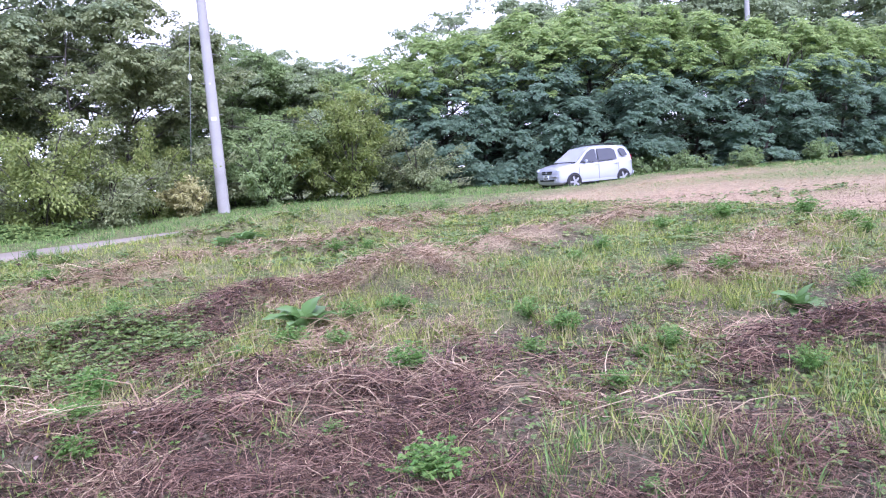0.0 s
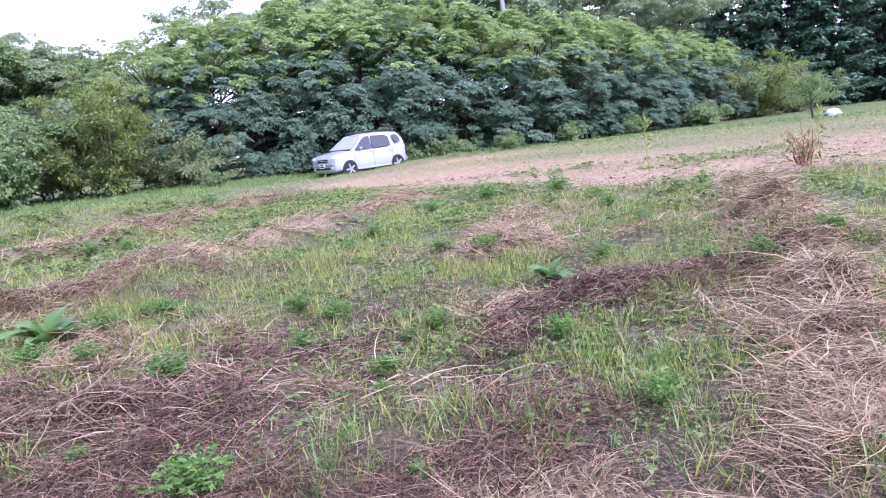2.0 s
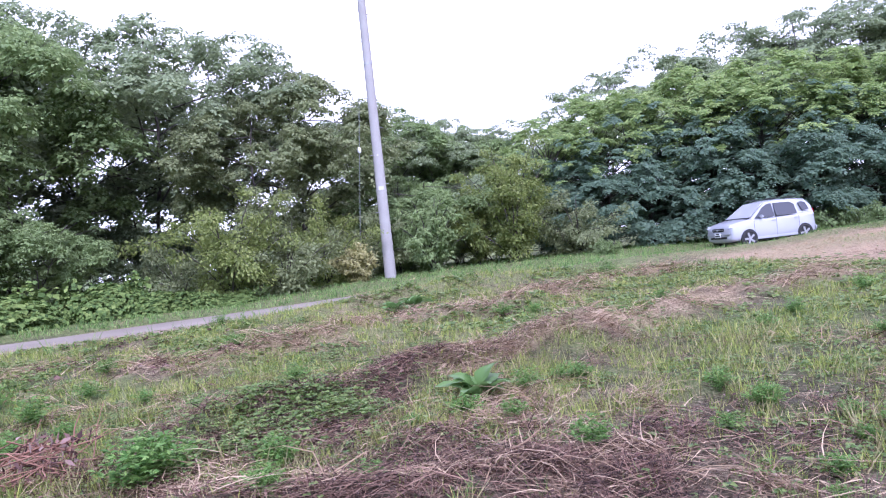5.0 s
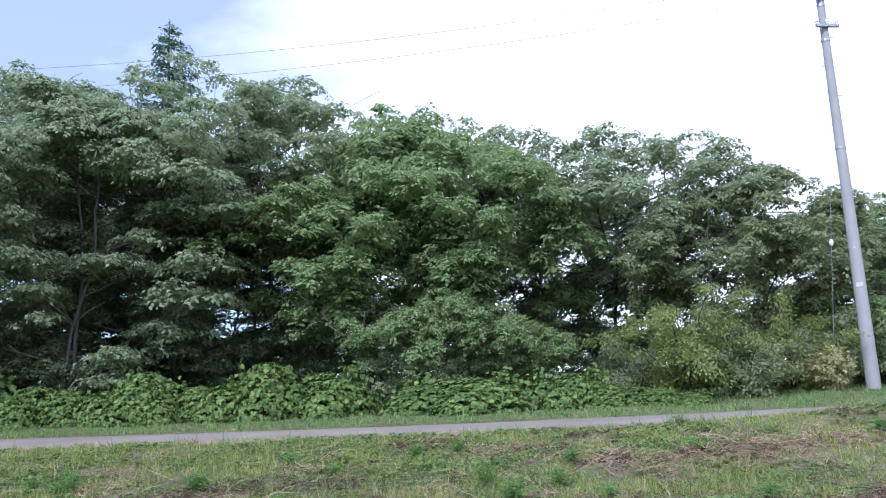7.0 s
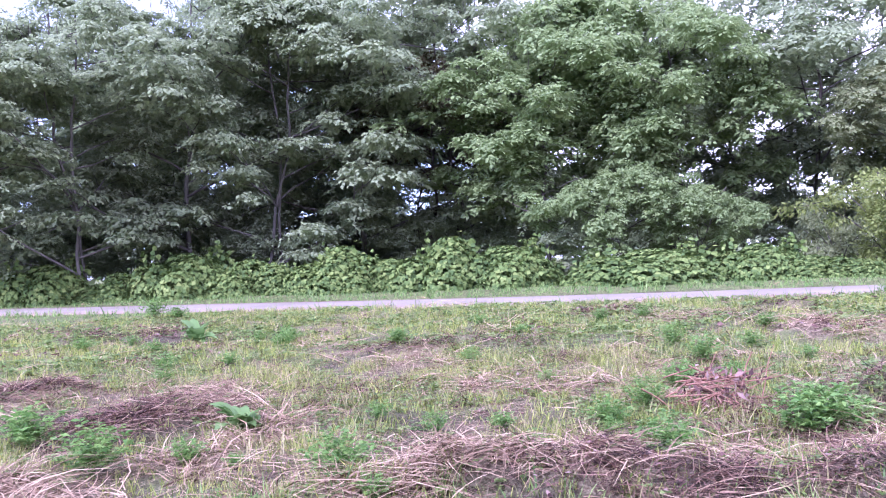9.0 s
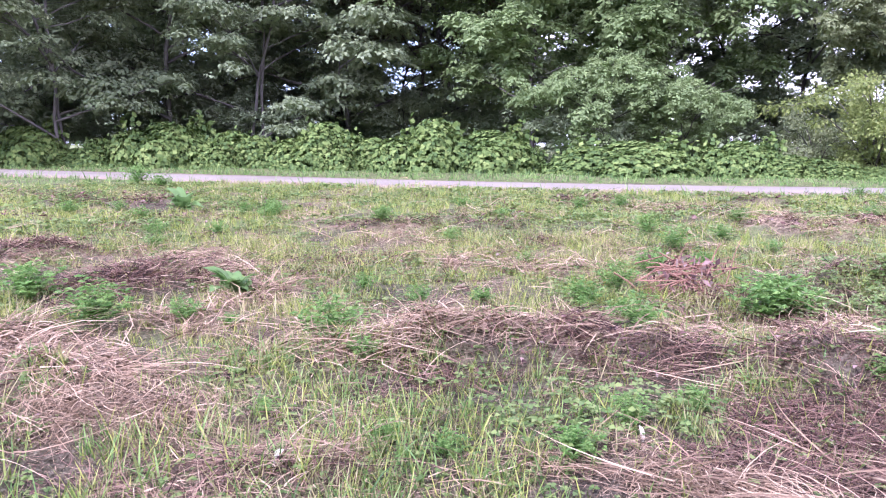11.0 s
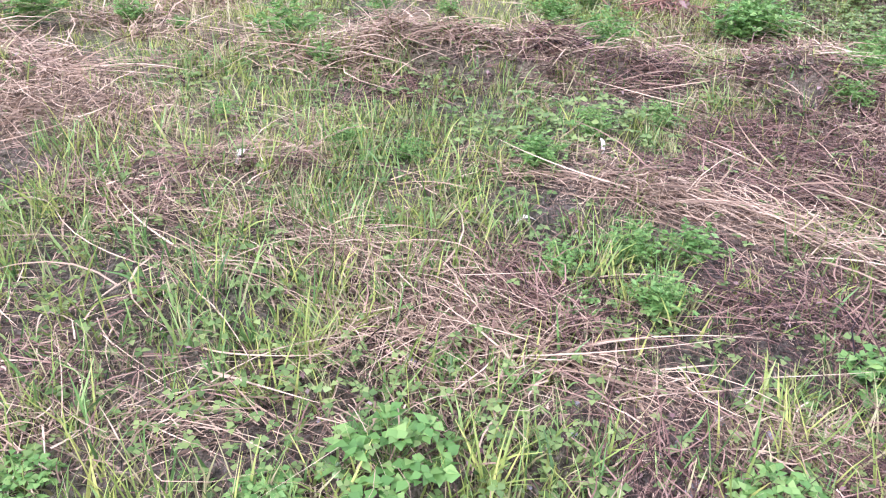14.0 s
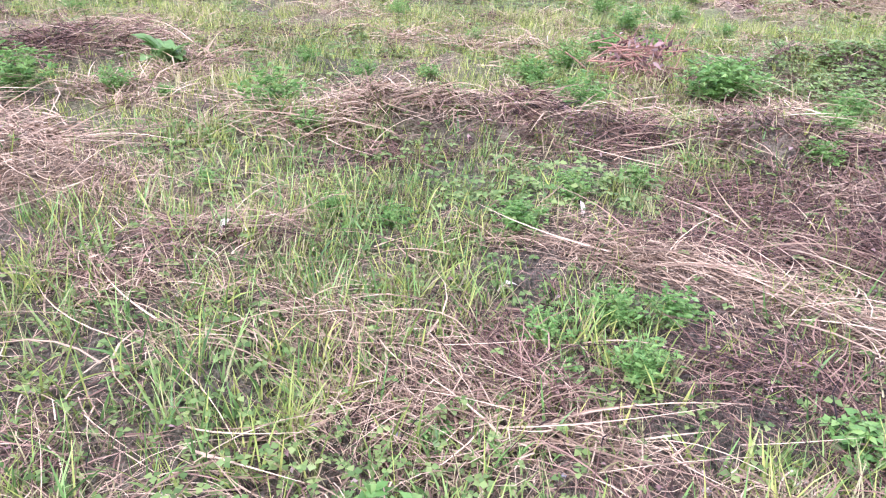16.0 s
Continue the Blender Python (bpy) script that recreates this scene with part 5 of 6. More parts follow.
            for k in range(5):
                bmesh.ops.create_cube(rim, size=1, matrix=Matrix.Translation((wx, s * 0.815, 0.30)) @ Matrix.Rotation(k * 2 * math.pi / 5, 4, "Y") @ Matrix.Translation((0.12, 0, 0)) @ Matrix.Diagonal((0.19, 0.03, 0.065, 1)))
            part("rim", rim, M_ALLOY, tyre, "five-spoke alloy rim")
            disc = bmesh.new()
            bmesh.ops.create_cone(disc, cap_ends=True, segments=24, radius1=0.215, radius2=0.215, depth=0.05, matrix=Matrix.Translation((wx, s * 0.788, 0.30)) @ Matrix.Rotation(math.pi / 2, 4, "X"))
            part("wheel_disc", disc, M_TRIM, tyre)
    return ob


CAR_AT = (25.1, 12.95)
car(*CAR_AT, 157.0)


# ------------------------------------------------------------------ weeds, docks and grass
def weed(seed, spread, height):
    """A feathery low weed: stems from one root with many small cut leaves."""
    rng = np.random.default_rng(seed)
    ob = thing("weed_plant", "bright green feathery weed growing in the mown field", "weed", "weeds in the field")
    stems, lv = [], []
    for k in range(28):
        a = k * 2.4 + rng.normal(0, 0.3)
        reach = spread * math.sqrt((k + 0.3) / 28)
        end = np.array([math.cos(a) * reach, math.sin(a) * reach, height * (1 - 0.45 * (reach / spread) ** 2) * rng.uniform(0.8, 1.1)])
        t = np.linspace(0, 1, 5)[:, None]
        path = end * np.concatenate([t ** 1.2, t ** 1.2, t ** 0.8], 1)
        stems.append(tube(path, np.linspace(0.003, 0.0012, 5), 4))
        n = 13
        s = rng.uniform(0.30, 1.05, n)
        p = np.stack([np.interp(s, t[:, 0], path[:, c]) for c in range(3)], -1)
        b = rng.uniform(0, 2 * np.pi, n)
        tip = np.stack([np.cos(b), np.sin(b), rng.normal(0.25, 0.35, n)], -1)
        ln = spread * rng.uniform(0.14, 0.28, n)
        lv.append(leaves(p, tip, np.array([0, 0, 1.0]) + rng.normal(0, 0.4, (n, 3)), ln, ln * 0.40))
        for sgn in (-1, 1):
            side = unit(np.cross(tip, np.array([0, 0, 1.0]))) * sgn
            lv.append(leaves(p + unit(tip) * ln[:, None] * 0.4, side + tip * 0.8, np.array([0, 0, 1.0]) + rng.normal(0, 0.4, (n, 3)), ln * 0.55, ln * 0.2))
    v, f = join(stems)
    mesh_part("stalk", mesh_of("stalk", v, f, M_WEED), ob)
    v = np.concatenate(lv)
    mesh_part("foliage", mesh_of("foliage", v, many(v, QUAD), M_WEED), ob)
    return ob


WEEDS = [weed(71 + k, 0.5, 0.60 + 0.10 * k) for k in range(3)]
weed_count = 0


def weeds(rows):
    """Rows of x, y and width across."""
    global weed_count
    for x, y, w in rows:
        k = weed_count % 3
        m = Matrix.Translation((x, y, float(ground(x, y)) - 0.01)) @ Matrix.Rotation(weed_count * 1.3, 4, "Z") @ Matrix.Scale(w * 1.14, 4)
        if weed_count < 3:
            WEEDS[k].matrix_basis = m
        else:
            copy_of(WEEDS[k], m)
        weed_count += 1


weeds(((3.52, 4.16, 0.29), (3.46, 2.99, 0.28), (4.29, 4.30, 0.26), (4.14, 2.52, 0.19), (4.62, 2.54, 0.24), (4.84, 2.98, 0.22), (3.78, 1.76, 0.19), (4.79, 4.15, 0.19),
       (2.43, 2.58, 0.13), (2.38, 1.93, 0.32), (2.35, 3.64, 0.20), (1.83, 3.92, 0.20), (4.33, 1.84, 0.16), (3.49, 1.64, 0.12), (3.48, 0.26, 0.22), (5.82, 0.13, 0.22)))
weeds(((4.03, 0.30, 0.16), (2.72, 1.11, 0.12), (1.65, 4.86, 0.44), (2.61, 6.10, 0.25), (1.09, 6.42, 0.25), (2.30, 7.19, 0.23), (4.74, 4.17, 0.24), (1.93, 4.05, 0.21),
       (-3.40, 4.61, 0.45), (-2.65, 4.12, 0.43), (-1.16, 3.93, 0.36), (0.35, 5.11, 0.32), (0.98, 6.21, 0.29), (1.40, 7.22, 0.34), (1.49, 4.76, 0.50), (-3.20, 8.97, 0.29)))
weeds(((1.28, 8.07, 0.31), (0.12, 2.71, 0.23), (-0.37, 2.71, 0.16), (0.40, 2.08, 0.19), (0.59, 2.09, 0.21), (0.16, 1.95, 0.18), (0.43, 1.77, 0.19), (-1.12, 4.11, 0.31),
       (0.59, 4.38, 0.38), (0.37, 3.01, 0.20), (1.57, 3.35, 0.21), (-2.17, 4.30, 0.23), (11.93, 9.38, 0.4), (10.69, 2.32, 0.45), (10.38, 3.28, 0.45)))


# leafy growth that hangs over the road's edge
weeds(((-7.3, 13.6, 0.5), (-6.7, 13.3, 0.4), (5.3, 12.4, 0.3)))
weeds(((0.64, 5.58, 0.3), (2.19, 4.4, 0.3), (-1.21, 2.99, 0.14), (-0.63, 2.81, 0.14), (-0.35, 5.07, 0.2), (1.7, 3.6, 0.24)))
seedlings = np.random.default_rng(88)
small = []
while len(small) < 70:
    r0, a0 = math.sqrt(seedlings.uniform(4, 120)), math.radians(seedlings.uniform(-42, 105))
    x0, y0 = r0 * math.sin(a0), r0 * math.cos(a0)
    if float(cover(x0, y0)[2]) > 0.45 and float(mown(x0, y0)) < 0.2 and y0 < float(road_y(x0)) - 2:
        small.append((x0, y0, seedlings.uniform(0.08, 0.16) + 0.014 * r0))
weeds(small)


def blade_leaf(length, width, fold=0.25, droop=0.5):
    """One broad leaf with a sunk midrib, a wavy rim and a drooping tip, along +x."""
    n = 7
    v = []
    for i in range(n):
        s = i / (n - 1)
        w = width * 0.5 * math.sin(math.pi * min(1, 0.10 + 0.9 * s)) ** 0.75 * (1 if s < 0.97 else 0.15)
        x, z = length * s * (1 - 0.25 * droop * s), length * (0.72 * s - (0.56 + 0.35 * droop) * s * s)
        wav = 0.06 * length * math.sin(9 * s)
        v += [(x, -w, z + fold * w + wav * w * 4), (x, -w * 0.5, z + fold * w * 0.3), (x, 0, z), (x, w * 0.5, z + fold * w * 0.3), (x, w, z + fold * w - wav * w * 4)]
    f = [(i * 5 + j, i * 5 + j + 5, i * 5 + j + 6, i * 5 + j + 1) for i in range(n - 1) for j in range(4)]
    return v, f


DOCK_LEAF = [mesh_of("leaf", *blade_leaf(1.0, 0.34 + 0.06 * k, 0.25, 0.3 + 0.3 * k), M_DOCK, True) for k in range(3)]


def dock(x, y, w, count=19, lift=0.0):
    rng = np.random.default_rng(int(abs(x * 131 + y * 37)) + 5)
    ob = thing("dock_plant", "broad-leaved dock plant with large arching leaves", "plant", "dock plants in the field", (x, y, float(ground(x, y)) - 0.01 + lift))
    for k in range(count):
        leaf = mesh_part("leaf", DOCK_LEAF[k % 3], ob)
        s = w * rng.uniform(0.38, 0.72)
        leaf.matrix_basis = pose(0, 0, 0, rng.normal(0, 12), -rng.uniform(14, 60), k * 137.5 + rng.normal(0, 14)) @ Matrix.Scale(s, 4)
    return ob


for x, y, w in ((3.95, 4.47, 0.60), (5.62, 1.25, 0.52), (7.5, 9.88, 0.75), (9.83, 12.12, 0.6), (-2.14, 5.02, 0.52), (-4.6, 9.6, 0.65), (0.96, 1.51, 0.2), (6.95, 9.6, 0.6)):
    dock(x, y, w)


def broad_weed(seed):
    """A low leafy seedling with soft rounded leaves."""
    rng = np.random.default_rng(seed)
    ob = thing("leafy_weed", "low soft-leaved green weed in the grass", "weed", "leafy weeds in the grass")
    stems, lv = [], []
    for k in range(30):
        a, reach = k * 2.4, 0.5 * math.sqrt((k + 0.4) / 30)
        end = np.array([math.cos(a) * reach, math.sin(a) * reach, rng.uniform(0.35, 0.7) * (1 - reach)])
        t = np.linspace(0, 1, 4)[:, None]
        stems.append(tube(end * np.concatenate([t, t, t ** 0.6], 1), np.linspace(0.008, 0.004, 4), 4))
        n = 6
        b = a + np.linspace(-1.9, 1.9, n) + rng.normal(0, 0.2, n)
        tip = np.stack([np.cos(b), np.sin(b), rng.normal(0.1, 0.25, n)], -1)
        lv.append(leaves(np.repeat(end[None], n, 0) + rng.normal(0, 0.02, (n, 3)), tip, np.array([0, 0, 1.0]) + rng.normal(0, 0.3, (n, 3)), rng.uniform(0.10, 0.18, n), rng.uniform(0.07, 0.12, n)))
    v, f = join(stems)
    mesh_part("stalk", mesh_of("stalk", v, f, M_CLOVER), ob)
    v = np.concatenate(lv)
    mesh_part("foliage", mesh_of("foliage", v, many(v, QUAD), M_WEED), ob)
    return ob


LEAFY = broad_weed(81)
LEAFY.matrix_basis = Matrix.Translation((-0.26, 1.10, float(ground(-0.26, 1.10)))) @ Matrix.Scale(0.26, 4)
for k, (x, y, s) in enumerate(((0.54, 1.05, 0.2), (0.95, 1.5, 0.2), (-0.5, 1.0, 0.14), (0.2, 1.75, 0.12), (1.2, 1.75, 0.16), (-0.15, 1.5, 0.1), (-1.0, 1.0, 0.14))):
    copy_of(LEAFY, Matrix.Translation((x, y, float(ground(x, y)))) @ Matrix.Rotation(k * 1.9, 4, "Z") @ Matrix.Scale(s, 4))


def pebbles(count):
    """Small grey stones lying on the bare soil."""
    rng = np.random.default_rng(27)
    shapes = []
    for k in range(4):
        bm = bmesh.new()
        bmesh.ops.create_icosphere(bm, subdivisions=2, radius=1.0)
        for v in bm.verts:
            v.co *= 1 + 0.28 * (value_noise(v.co.x * 1.3 + k * 5, v.co.y * 1.3 + v.co.z, 1.0, k) - 0.5)
        me = bpy.data.meshes.new("pebble")
        bm.to_mesh(me)
        bm.free()
        me.polygons.foreach_set("use_smooth", np.ones(len(me.polygons), bool))
        me.materials.append(M_PEBBLE)
        shapes.append(me)
    for k in range(count):
        x, y = (rng.uniform(0.35, 1.15), rng.uniform(0.75, 1.35)) if k % 3 else (rng.uniform(-0.8, 0.4), rng.uniform(0.75, 1.9))
        s = rng.uniform(0.005, 0.012)
        ob = tagged(new("pebble", shapes[k % 4]), "small grey pebble lying on bare soil", "stone", "pebbles on the soil")
        ob.matrix_basis = Matrix.Translation((x, y, float(ground_fast(x, y)[0]) + s * 0.3)) @ Matrix.Rotation(k * 1.7, 4, "Z") @ Matrix.Diagonal((s * 1.3, s, s * 0.75, 1))


pebbles(48)


def dry_leaf(x, y, length, tilt, turn):
    """A pale withered leaf caught among the stems."""
    ob = tagged(new("dry_leaf", mesh_of("dry_leaf", *blade_leaf(1.0, 0.22, 0.5, 0.9), M_DRY_LEAF, True)), "pale curled withered leaf among the stems", "leaf", "withered leaves")
    ob.matrix_basis = Matrix.Translation((x, y, float(ground(x, y)) + 0.01)) @ pose(0, 0, 0, 0, -tilt, turn) @ Matrix.Scale(length, 4)


for x, y, length, tilt, turn in ((-0.99, 2.44, 0.12, 30, 70), (0.40, 2.86, 0.09, 62, 100), (1.45, 3.10, 0.07, 18, 20), (1.39, 3.12, 0.06, 15, 150), (-0.42, 3.35, 0.05, 10, 30), (0.03, 2.25, 0.10, 25, 10), (0.77, 1.40, 0.06, 15, 200)):
    dry_leaf(x, y, length, tilt, turn)


def twig_heap(x, y):
    rng = np.random.default_rng(9)
    ob = thing("twig_heap", "small heap of dead brown twigs in the field", "twigs", at=(x, y, float(ground(x, y))))
    n = 160
    p = np.stack([rng.normal(0, 0.13, n), rng.normal(0, 0.10, n), rng.uniform(0.02, 0.30, n)], -1)
    v = leaves(p, rng.normal(0, 1, (n, 3)) + np.array([0.4, 0, -0.5]), rng.normal(0, 1, (n, 3)), rng.uniform(0.04, 0.10, n), rng.uniform(0.012, 0.035, n))
    tagged(mesh_part("dead_leaf", mesh_of("dead_leaf", v, many(v, QUAD), M_DEAD_LEAF), ob), "shrivelled brown leaves", kind="stuff")
    for k in range(70):
        a = rng.normal(0.5, 0.9)
        ln = rng.uniform(0.2, 0.5)
        c = np.array([rng.normal(0, 0.12), rng.normal(0, 0.10), rng.uniform(0.02, 0.24)])
        d = np.array([math.cos(a), math.sin(a), rng.normal(0.15, 0.35)]) * ln * 0.5
        p = bend(rng, c - d, c + d, 5, 0.012)
        p[:, 2] = np.maximum(p[:, 2], 0.005)
        v, f = tube(p, np.linspace(0.006, 0.002, 5), 5)
        mesh_part("twig", mesh_of("twig", v, f, M_TWIG, True), ob)
    v, f = tube(bend(rng, (0.1, 0.05, 0), (0.22, 0.1, 0.38), 5, 0.01), np.linspace(0.008, 0.004, 5), 5)
    mesh_part("twig", mesh_of("twig", v, f, M_TWIG, True), ob)


twig_heap(1.16, 5.55)


def dead_clump(x, y):
    """A leafless brown clump of last year's stalks."""
    rng = np.random.default_rng(21)
    ob = thing("dead_shrub", "leafless clump of dead brown stalks in the mown field", "shrub", at=(x, y, float(ground(x, y))))
    for k in range(26):
        a, ln = rng.uniform(0, 6.28), rng.uniform(0.3, 0.62)
        end = np.array([math.cos(a) * 0.22, math.sin(a) * 0.22, ln])
        v, f = tube(bend(rng, (rng.normal(0, 0.05), rng.normal(0, 0.05), -0.02), end, 6, 0.02), np.linspace(0.012, 0.004, 6), 5)
        mesh_part("stalk", mesh_of("stalk", v, f, M_TWIG, True), ob)
    n = 160
    p = np.stack([rng.normal(0, 0.16, n), rng.normal(0, 0.16, n), rng.uniform(0.03, 0.45, n)], -1)
    lv = leaves(p, rng.normal(0, 1, (n, 3)), rng.normal(0, 1, (n, 3)), 0.10, 0.03)
    mesh_part("foliage", mesh_of("foliage", lv, many(lv, QUAD), M_GRASS_DRYING), ob)


dead_clump(*polar(94.3, 12.2))


def tall_stalk(x, y, h):
    rng = np.random.default_rng(22)
    ob = thing("tall_weed", "single tall thin green weed stalk in the mown field", "weed", at=(x, y, float(ground(x, y))))
    v, f = tube(bend(rng, (0, 0, -0.02), (0.03, 0.02, h), 7, 0.008), np.linspace(0.010, 0.005, 7), 5)
    mesh_part("stalk", mesh_of("stalk", v, f, M_GRASS), ob)
    n = 26
    p = np.stack([rng.normal(0.01, 0.015, n), rng.normal(0, 0.015, n), h * rng.uniform(0.35, 1.0, n)], -1)
    lv = leaves(p, rng.normal(0, 1, (n, 3)) + np.array([0, 0, 0.8]), rng.normal(0, 1, (n, 3)), 0.11, 0.025)
    mesh_part("foliage", mesh_of("foliage", lv, many(lv, QUAD), M_GRASS), ob)


tall_stalk(*polar(84.3, 13.2), 0.95)
tall_stalk(*polar(95.5, 12.6), 0.85)


def pine_sapling(x, y, h):
    rng = np.random.default_rng(23)
    ob = thing("pine_sapling", "young green pine with tufted branches in the grass", "tree", at=(x, y, float(ground_base(x, y))))
    wood = [tube(bend(rng, (0, 0, -0.05), (0, 0, h), 7, 0.03), np.linspace(0.05, 0.015, 7), 6)]
    lv = []
    for k in range(16):
        s = 0.35 + 0.65 * k / 16
        a = k * 2.4
        reach = 1.25 * (1.15 - s)
        e = np.array([math.cos(a) * reach, math.sin(a) * reach, s * h + 0.15])
        wood.append(tube(np.linspace((0, 0, s * h - 0.1), e, 4), np.linspace(0.02, 0.008, 4), 5))
        n = 130
        t = rng.uniform(0.35, 1.05, n)[:, None]
        p = np.array([0, 0, s * h - 0.1]) * (1 - t) + e * t + rng.normal(0, 0.07, (n, 3))
        lv.append(leaves(p, rng.normal(0, 0.6, (n, 3)) + np.array([0, 0, 0.7]), rng.normal(0, 1, (n, 3)), 0.16, 0.03))
    v, f = join(wood)
    mesh_part("trunk", mesh_of("trunk", v, f, M_BARK, True), ob)
    v = np.concatenate(lv)
    mesh_part("crown", mesh_of("crown", v, many(v, QUAD), M_LEAF_GREEN), ob)


pine_sapling(*polar(94.8, 31.0), 1.45)


def white_cover(x, y):
    """A white sheet thrown over a low heap."""
    rng = np.random.default_rng(24)
    n = 15
    u, w = np.meshgrid(np.linspace(-1, 1, n), np.linspace(-1, 1, n), indexing="ij")
    hump = np.clip(1 - u ** 2 - 0.8 * w ** 2, 0, 1) ** 0.6
    z = 0.5 * hump + 0.05 * rng.random((n, n)) * (hump > 0)
    v = np.stack([u * 0.40, w * 0.30, z * 0.6], -1)
    i, j = np.meshgrid(np.arange(n - 1), np.arange(n - 1), indexing="ij")
    a = i * n + j
    me = mesh_of("white_sheet", v, np.stack([a, a + n, a + n + 1, a + 1], -1).reshape(-1, 4), M_WHITE, False)
    ob = tagged(new("white_sheet", me), "crumpled white sheet over a low heap in grass", "sheet")
    ob.matrix_basis = pose(x, y, float(ground(x, y)) - 0.02, 0, 0, 20)


white_cover(*polar(96.0, 34.0))


def strips(rng, p, lean, length, width, bow, segments=3, curl=0.0):
    """Narrow blades: base p, leaning along lean (a vector), bending over by bow."""
    n = len(p)
    lean = unit(lean)
    side = unit(np.cross(lean, np.array([0, 0, 1.0])) + rng.normal(0, 0.35, (n, 3)))
    length, width, bow = (np.broadcast_to(q, n)[:, None] for q in (length, width, bow))
    flat = unit(lean * np.array([1, 1, 0]) + 1e-6)
    pts = []
    across = np.cross(np.array([0, 0, 1.0]), flat) * (rng.normal(0, 1, (n, 1)) * curl)
    for i in range(segments + 1):
        s = i / segments
        c = p + lean * length * s + (flat * 0.6 - np.array([0, 0, 0.8])) * length * bow * s * s + across * length * (s - s * s) 
        w = width * 0.5 * (1 - 0.85 * s ** 1.5)
        pts += [c - side * w, c + side * w]
    return np.stack(pts, 1)


def strip_faces(segments):
    return [[2 * i, 2 * i + 1, 2 * i + 3, 2 * i + 2] for i in range(segments)]


def scatter(rng, n, r0, r1, spread=(-112.0, 62.0)):
    """Random plan positions in the part of the field that lies round the path's outlook."""
    r = np.sqrt(rng.uniform(r0 * r0, r1 * r1, n))
    a = np.radians(rng.uniform(-spread[1], -spread[0], n))
    return r * np.sin(a), r * np.cos(a)


def stuff(name, label, category, verts, faces, material):
    return tagged(new(name, mesh_of(name, verts, faces, material)), label, category, kind="stuff")


def keep_field(x, y):
    return np.abs(y - road_y(x)) > 1.15


def lay_straw(seed, n, r0, r1, ln, wd, seg, what, material, name, label):
    rng = np.random.default_rng(seed)
    x, y = scatter(rng, n, r0, r1)
    s, l, g = cover_fast(x, y)
    k = (rng.random(n) < (s if what == "straw" else l) ** 1.5) & keep_field(x, y)
    x, y = x[k], y[k]
    n = len(x)
    z = ground_fast(x, y)
    turn = 9 * value_noise(x, y, 0.8, 6) + rng.normal(0, 1.0, n) * (0.7 + 1.2 * (rng.random(n) < 0.5))
    short = 1 - 0.72 * mown(x, y)
    lean = np.stack([np.cos(turn), np.sin(turn), rng.normal(0.12, 0.22, n)], -1)
    p = np.stack([x, y, z + rng.uniform(0.0, 0.07, n) * np.minimum(1, short + 0.2)], -1)
    length = (ln[0] + (ln[1] - ln[0]) * rng.random(n) ** 2.2) * short
    v = strips(rng, p - unit(lean) * length[:, None] * 0.5 * np.array([1, 1, 0.3]), lean, length, rng.uniform(wd[0], wd[1], n), rng.normal(0.12, 0.14, n), seg, 0.38)
    return stuff(name, label, "straw", v, many(v, strip_faces(seg)), material)


def grow_grass(seed, n, r0, r1, ln, wd, seg, per, material, name, label, power=1.6, where=None):
    rng = np.random.default_rng(seed)
    x, y = scatter(rng, n, r0, r1)
    s, l, g = cover_fast(x, y)
    chance = np.clip(g ** power * np.clip(2.6 * value_noise(x, y, 0.17, 2) - 0.45, 0.12, 1.3), 0, 1) if where is None else where(x, y)
    k = (rng.random(n) < chance) & keep_field(x, y)
    x, y, g = np.repeat(x[k], per), np.repeat(y[k], per), np.repeat(g[k], per)
    n = len(x)
    x, y = x + rng.normal(0, 0.018, n), y + rng.normal(0, 0.018, n)
    a = rng.uniform(0, 2 * np.pi, n)
    lean = np.stack([np.cos(a), np.sin(a), rng.uniform(1.4, 5.0, n)], -1)
    tall = np.repeat(rng.uniform(0.6, 1.25, n // per), per) * (1 - 0.55 * mown(x, y))
    length = rng.uniform(ln[0], ln[1], n) * tall * (0.55 + 0.6 * g)
    v = strips(rng, np.stack([x, y, ground_fast(x, y) - 0.01], -1), lean, length, rng.uniform(wd[0], wd[1], n), 0.02 + 0.4 * rng.random(n) ** 2, seg)
    return stuff(name, label, "grass", v, many(v, strip_faces(seg)), material)


def tuft(x, y, height, count):
    """A tuft of long green blades."""
    rng = np.random.default_rng(int(abs(x * 977 + y * 131)))
    ob = thing("grass_tuft", "tuft of long bright green grass blades", "grass", "grass tufts in the straw", (x, y, float(ground(x, y)) - 0.01))
    for k in range(count):
        a = rng.uniform(0, 6.28)
        v = strips(rng, rng.normal(0, 0.025, (1, 3)) * np.array([1, 1, 0]), np.array([[math.cos(a), math.sin(a), rng.uniform(1.2, 4)]]), height * rng.uniform(0.5, 1.1), rng.uniform(0.006, 0.011), rng.uniform(0.1, 0.55), 5)
        mesh_part("blade", mesh_of("blade", v[0], np.array(strip_faces(5)), M_GRASS, True), ob)


for x, y, h, k in ((-0.52, 1.48, 0.26, 16), (-0.05, 1.09, 0.25, 22), (-0.81, 0.91, 0.24, 12), (-1.20, 1.58, 0.24, 12), (-0.77, 1.26, 0.2, 9), (-0.57, 1.32, 0.22, 10), (-0.35, 0.99, 0.18, 9),
                   (0.49, 1.46, 0.16, 9), (0.62, 1.41, 0.17, 9), (-0.45, 1.6, 0.22, 12), (-1.5, 2.1, 0.22, 14), (-1.3, 2.6, 0.2, 12), (-0.9, 1.9, 0.16, 10)):
    tuft(x, y, h, k)

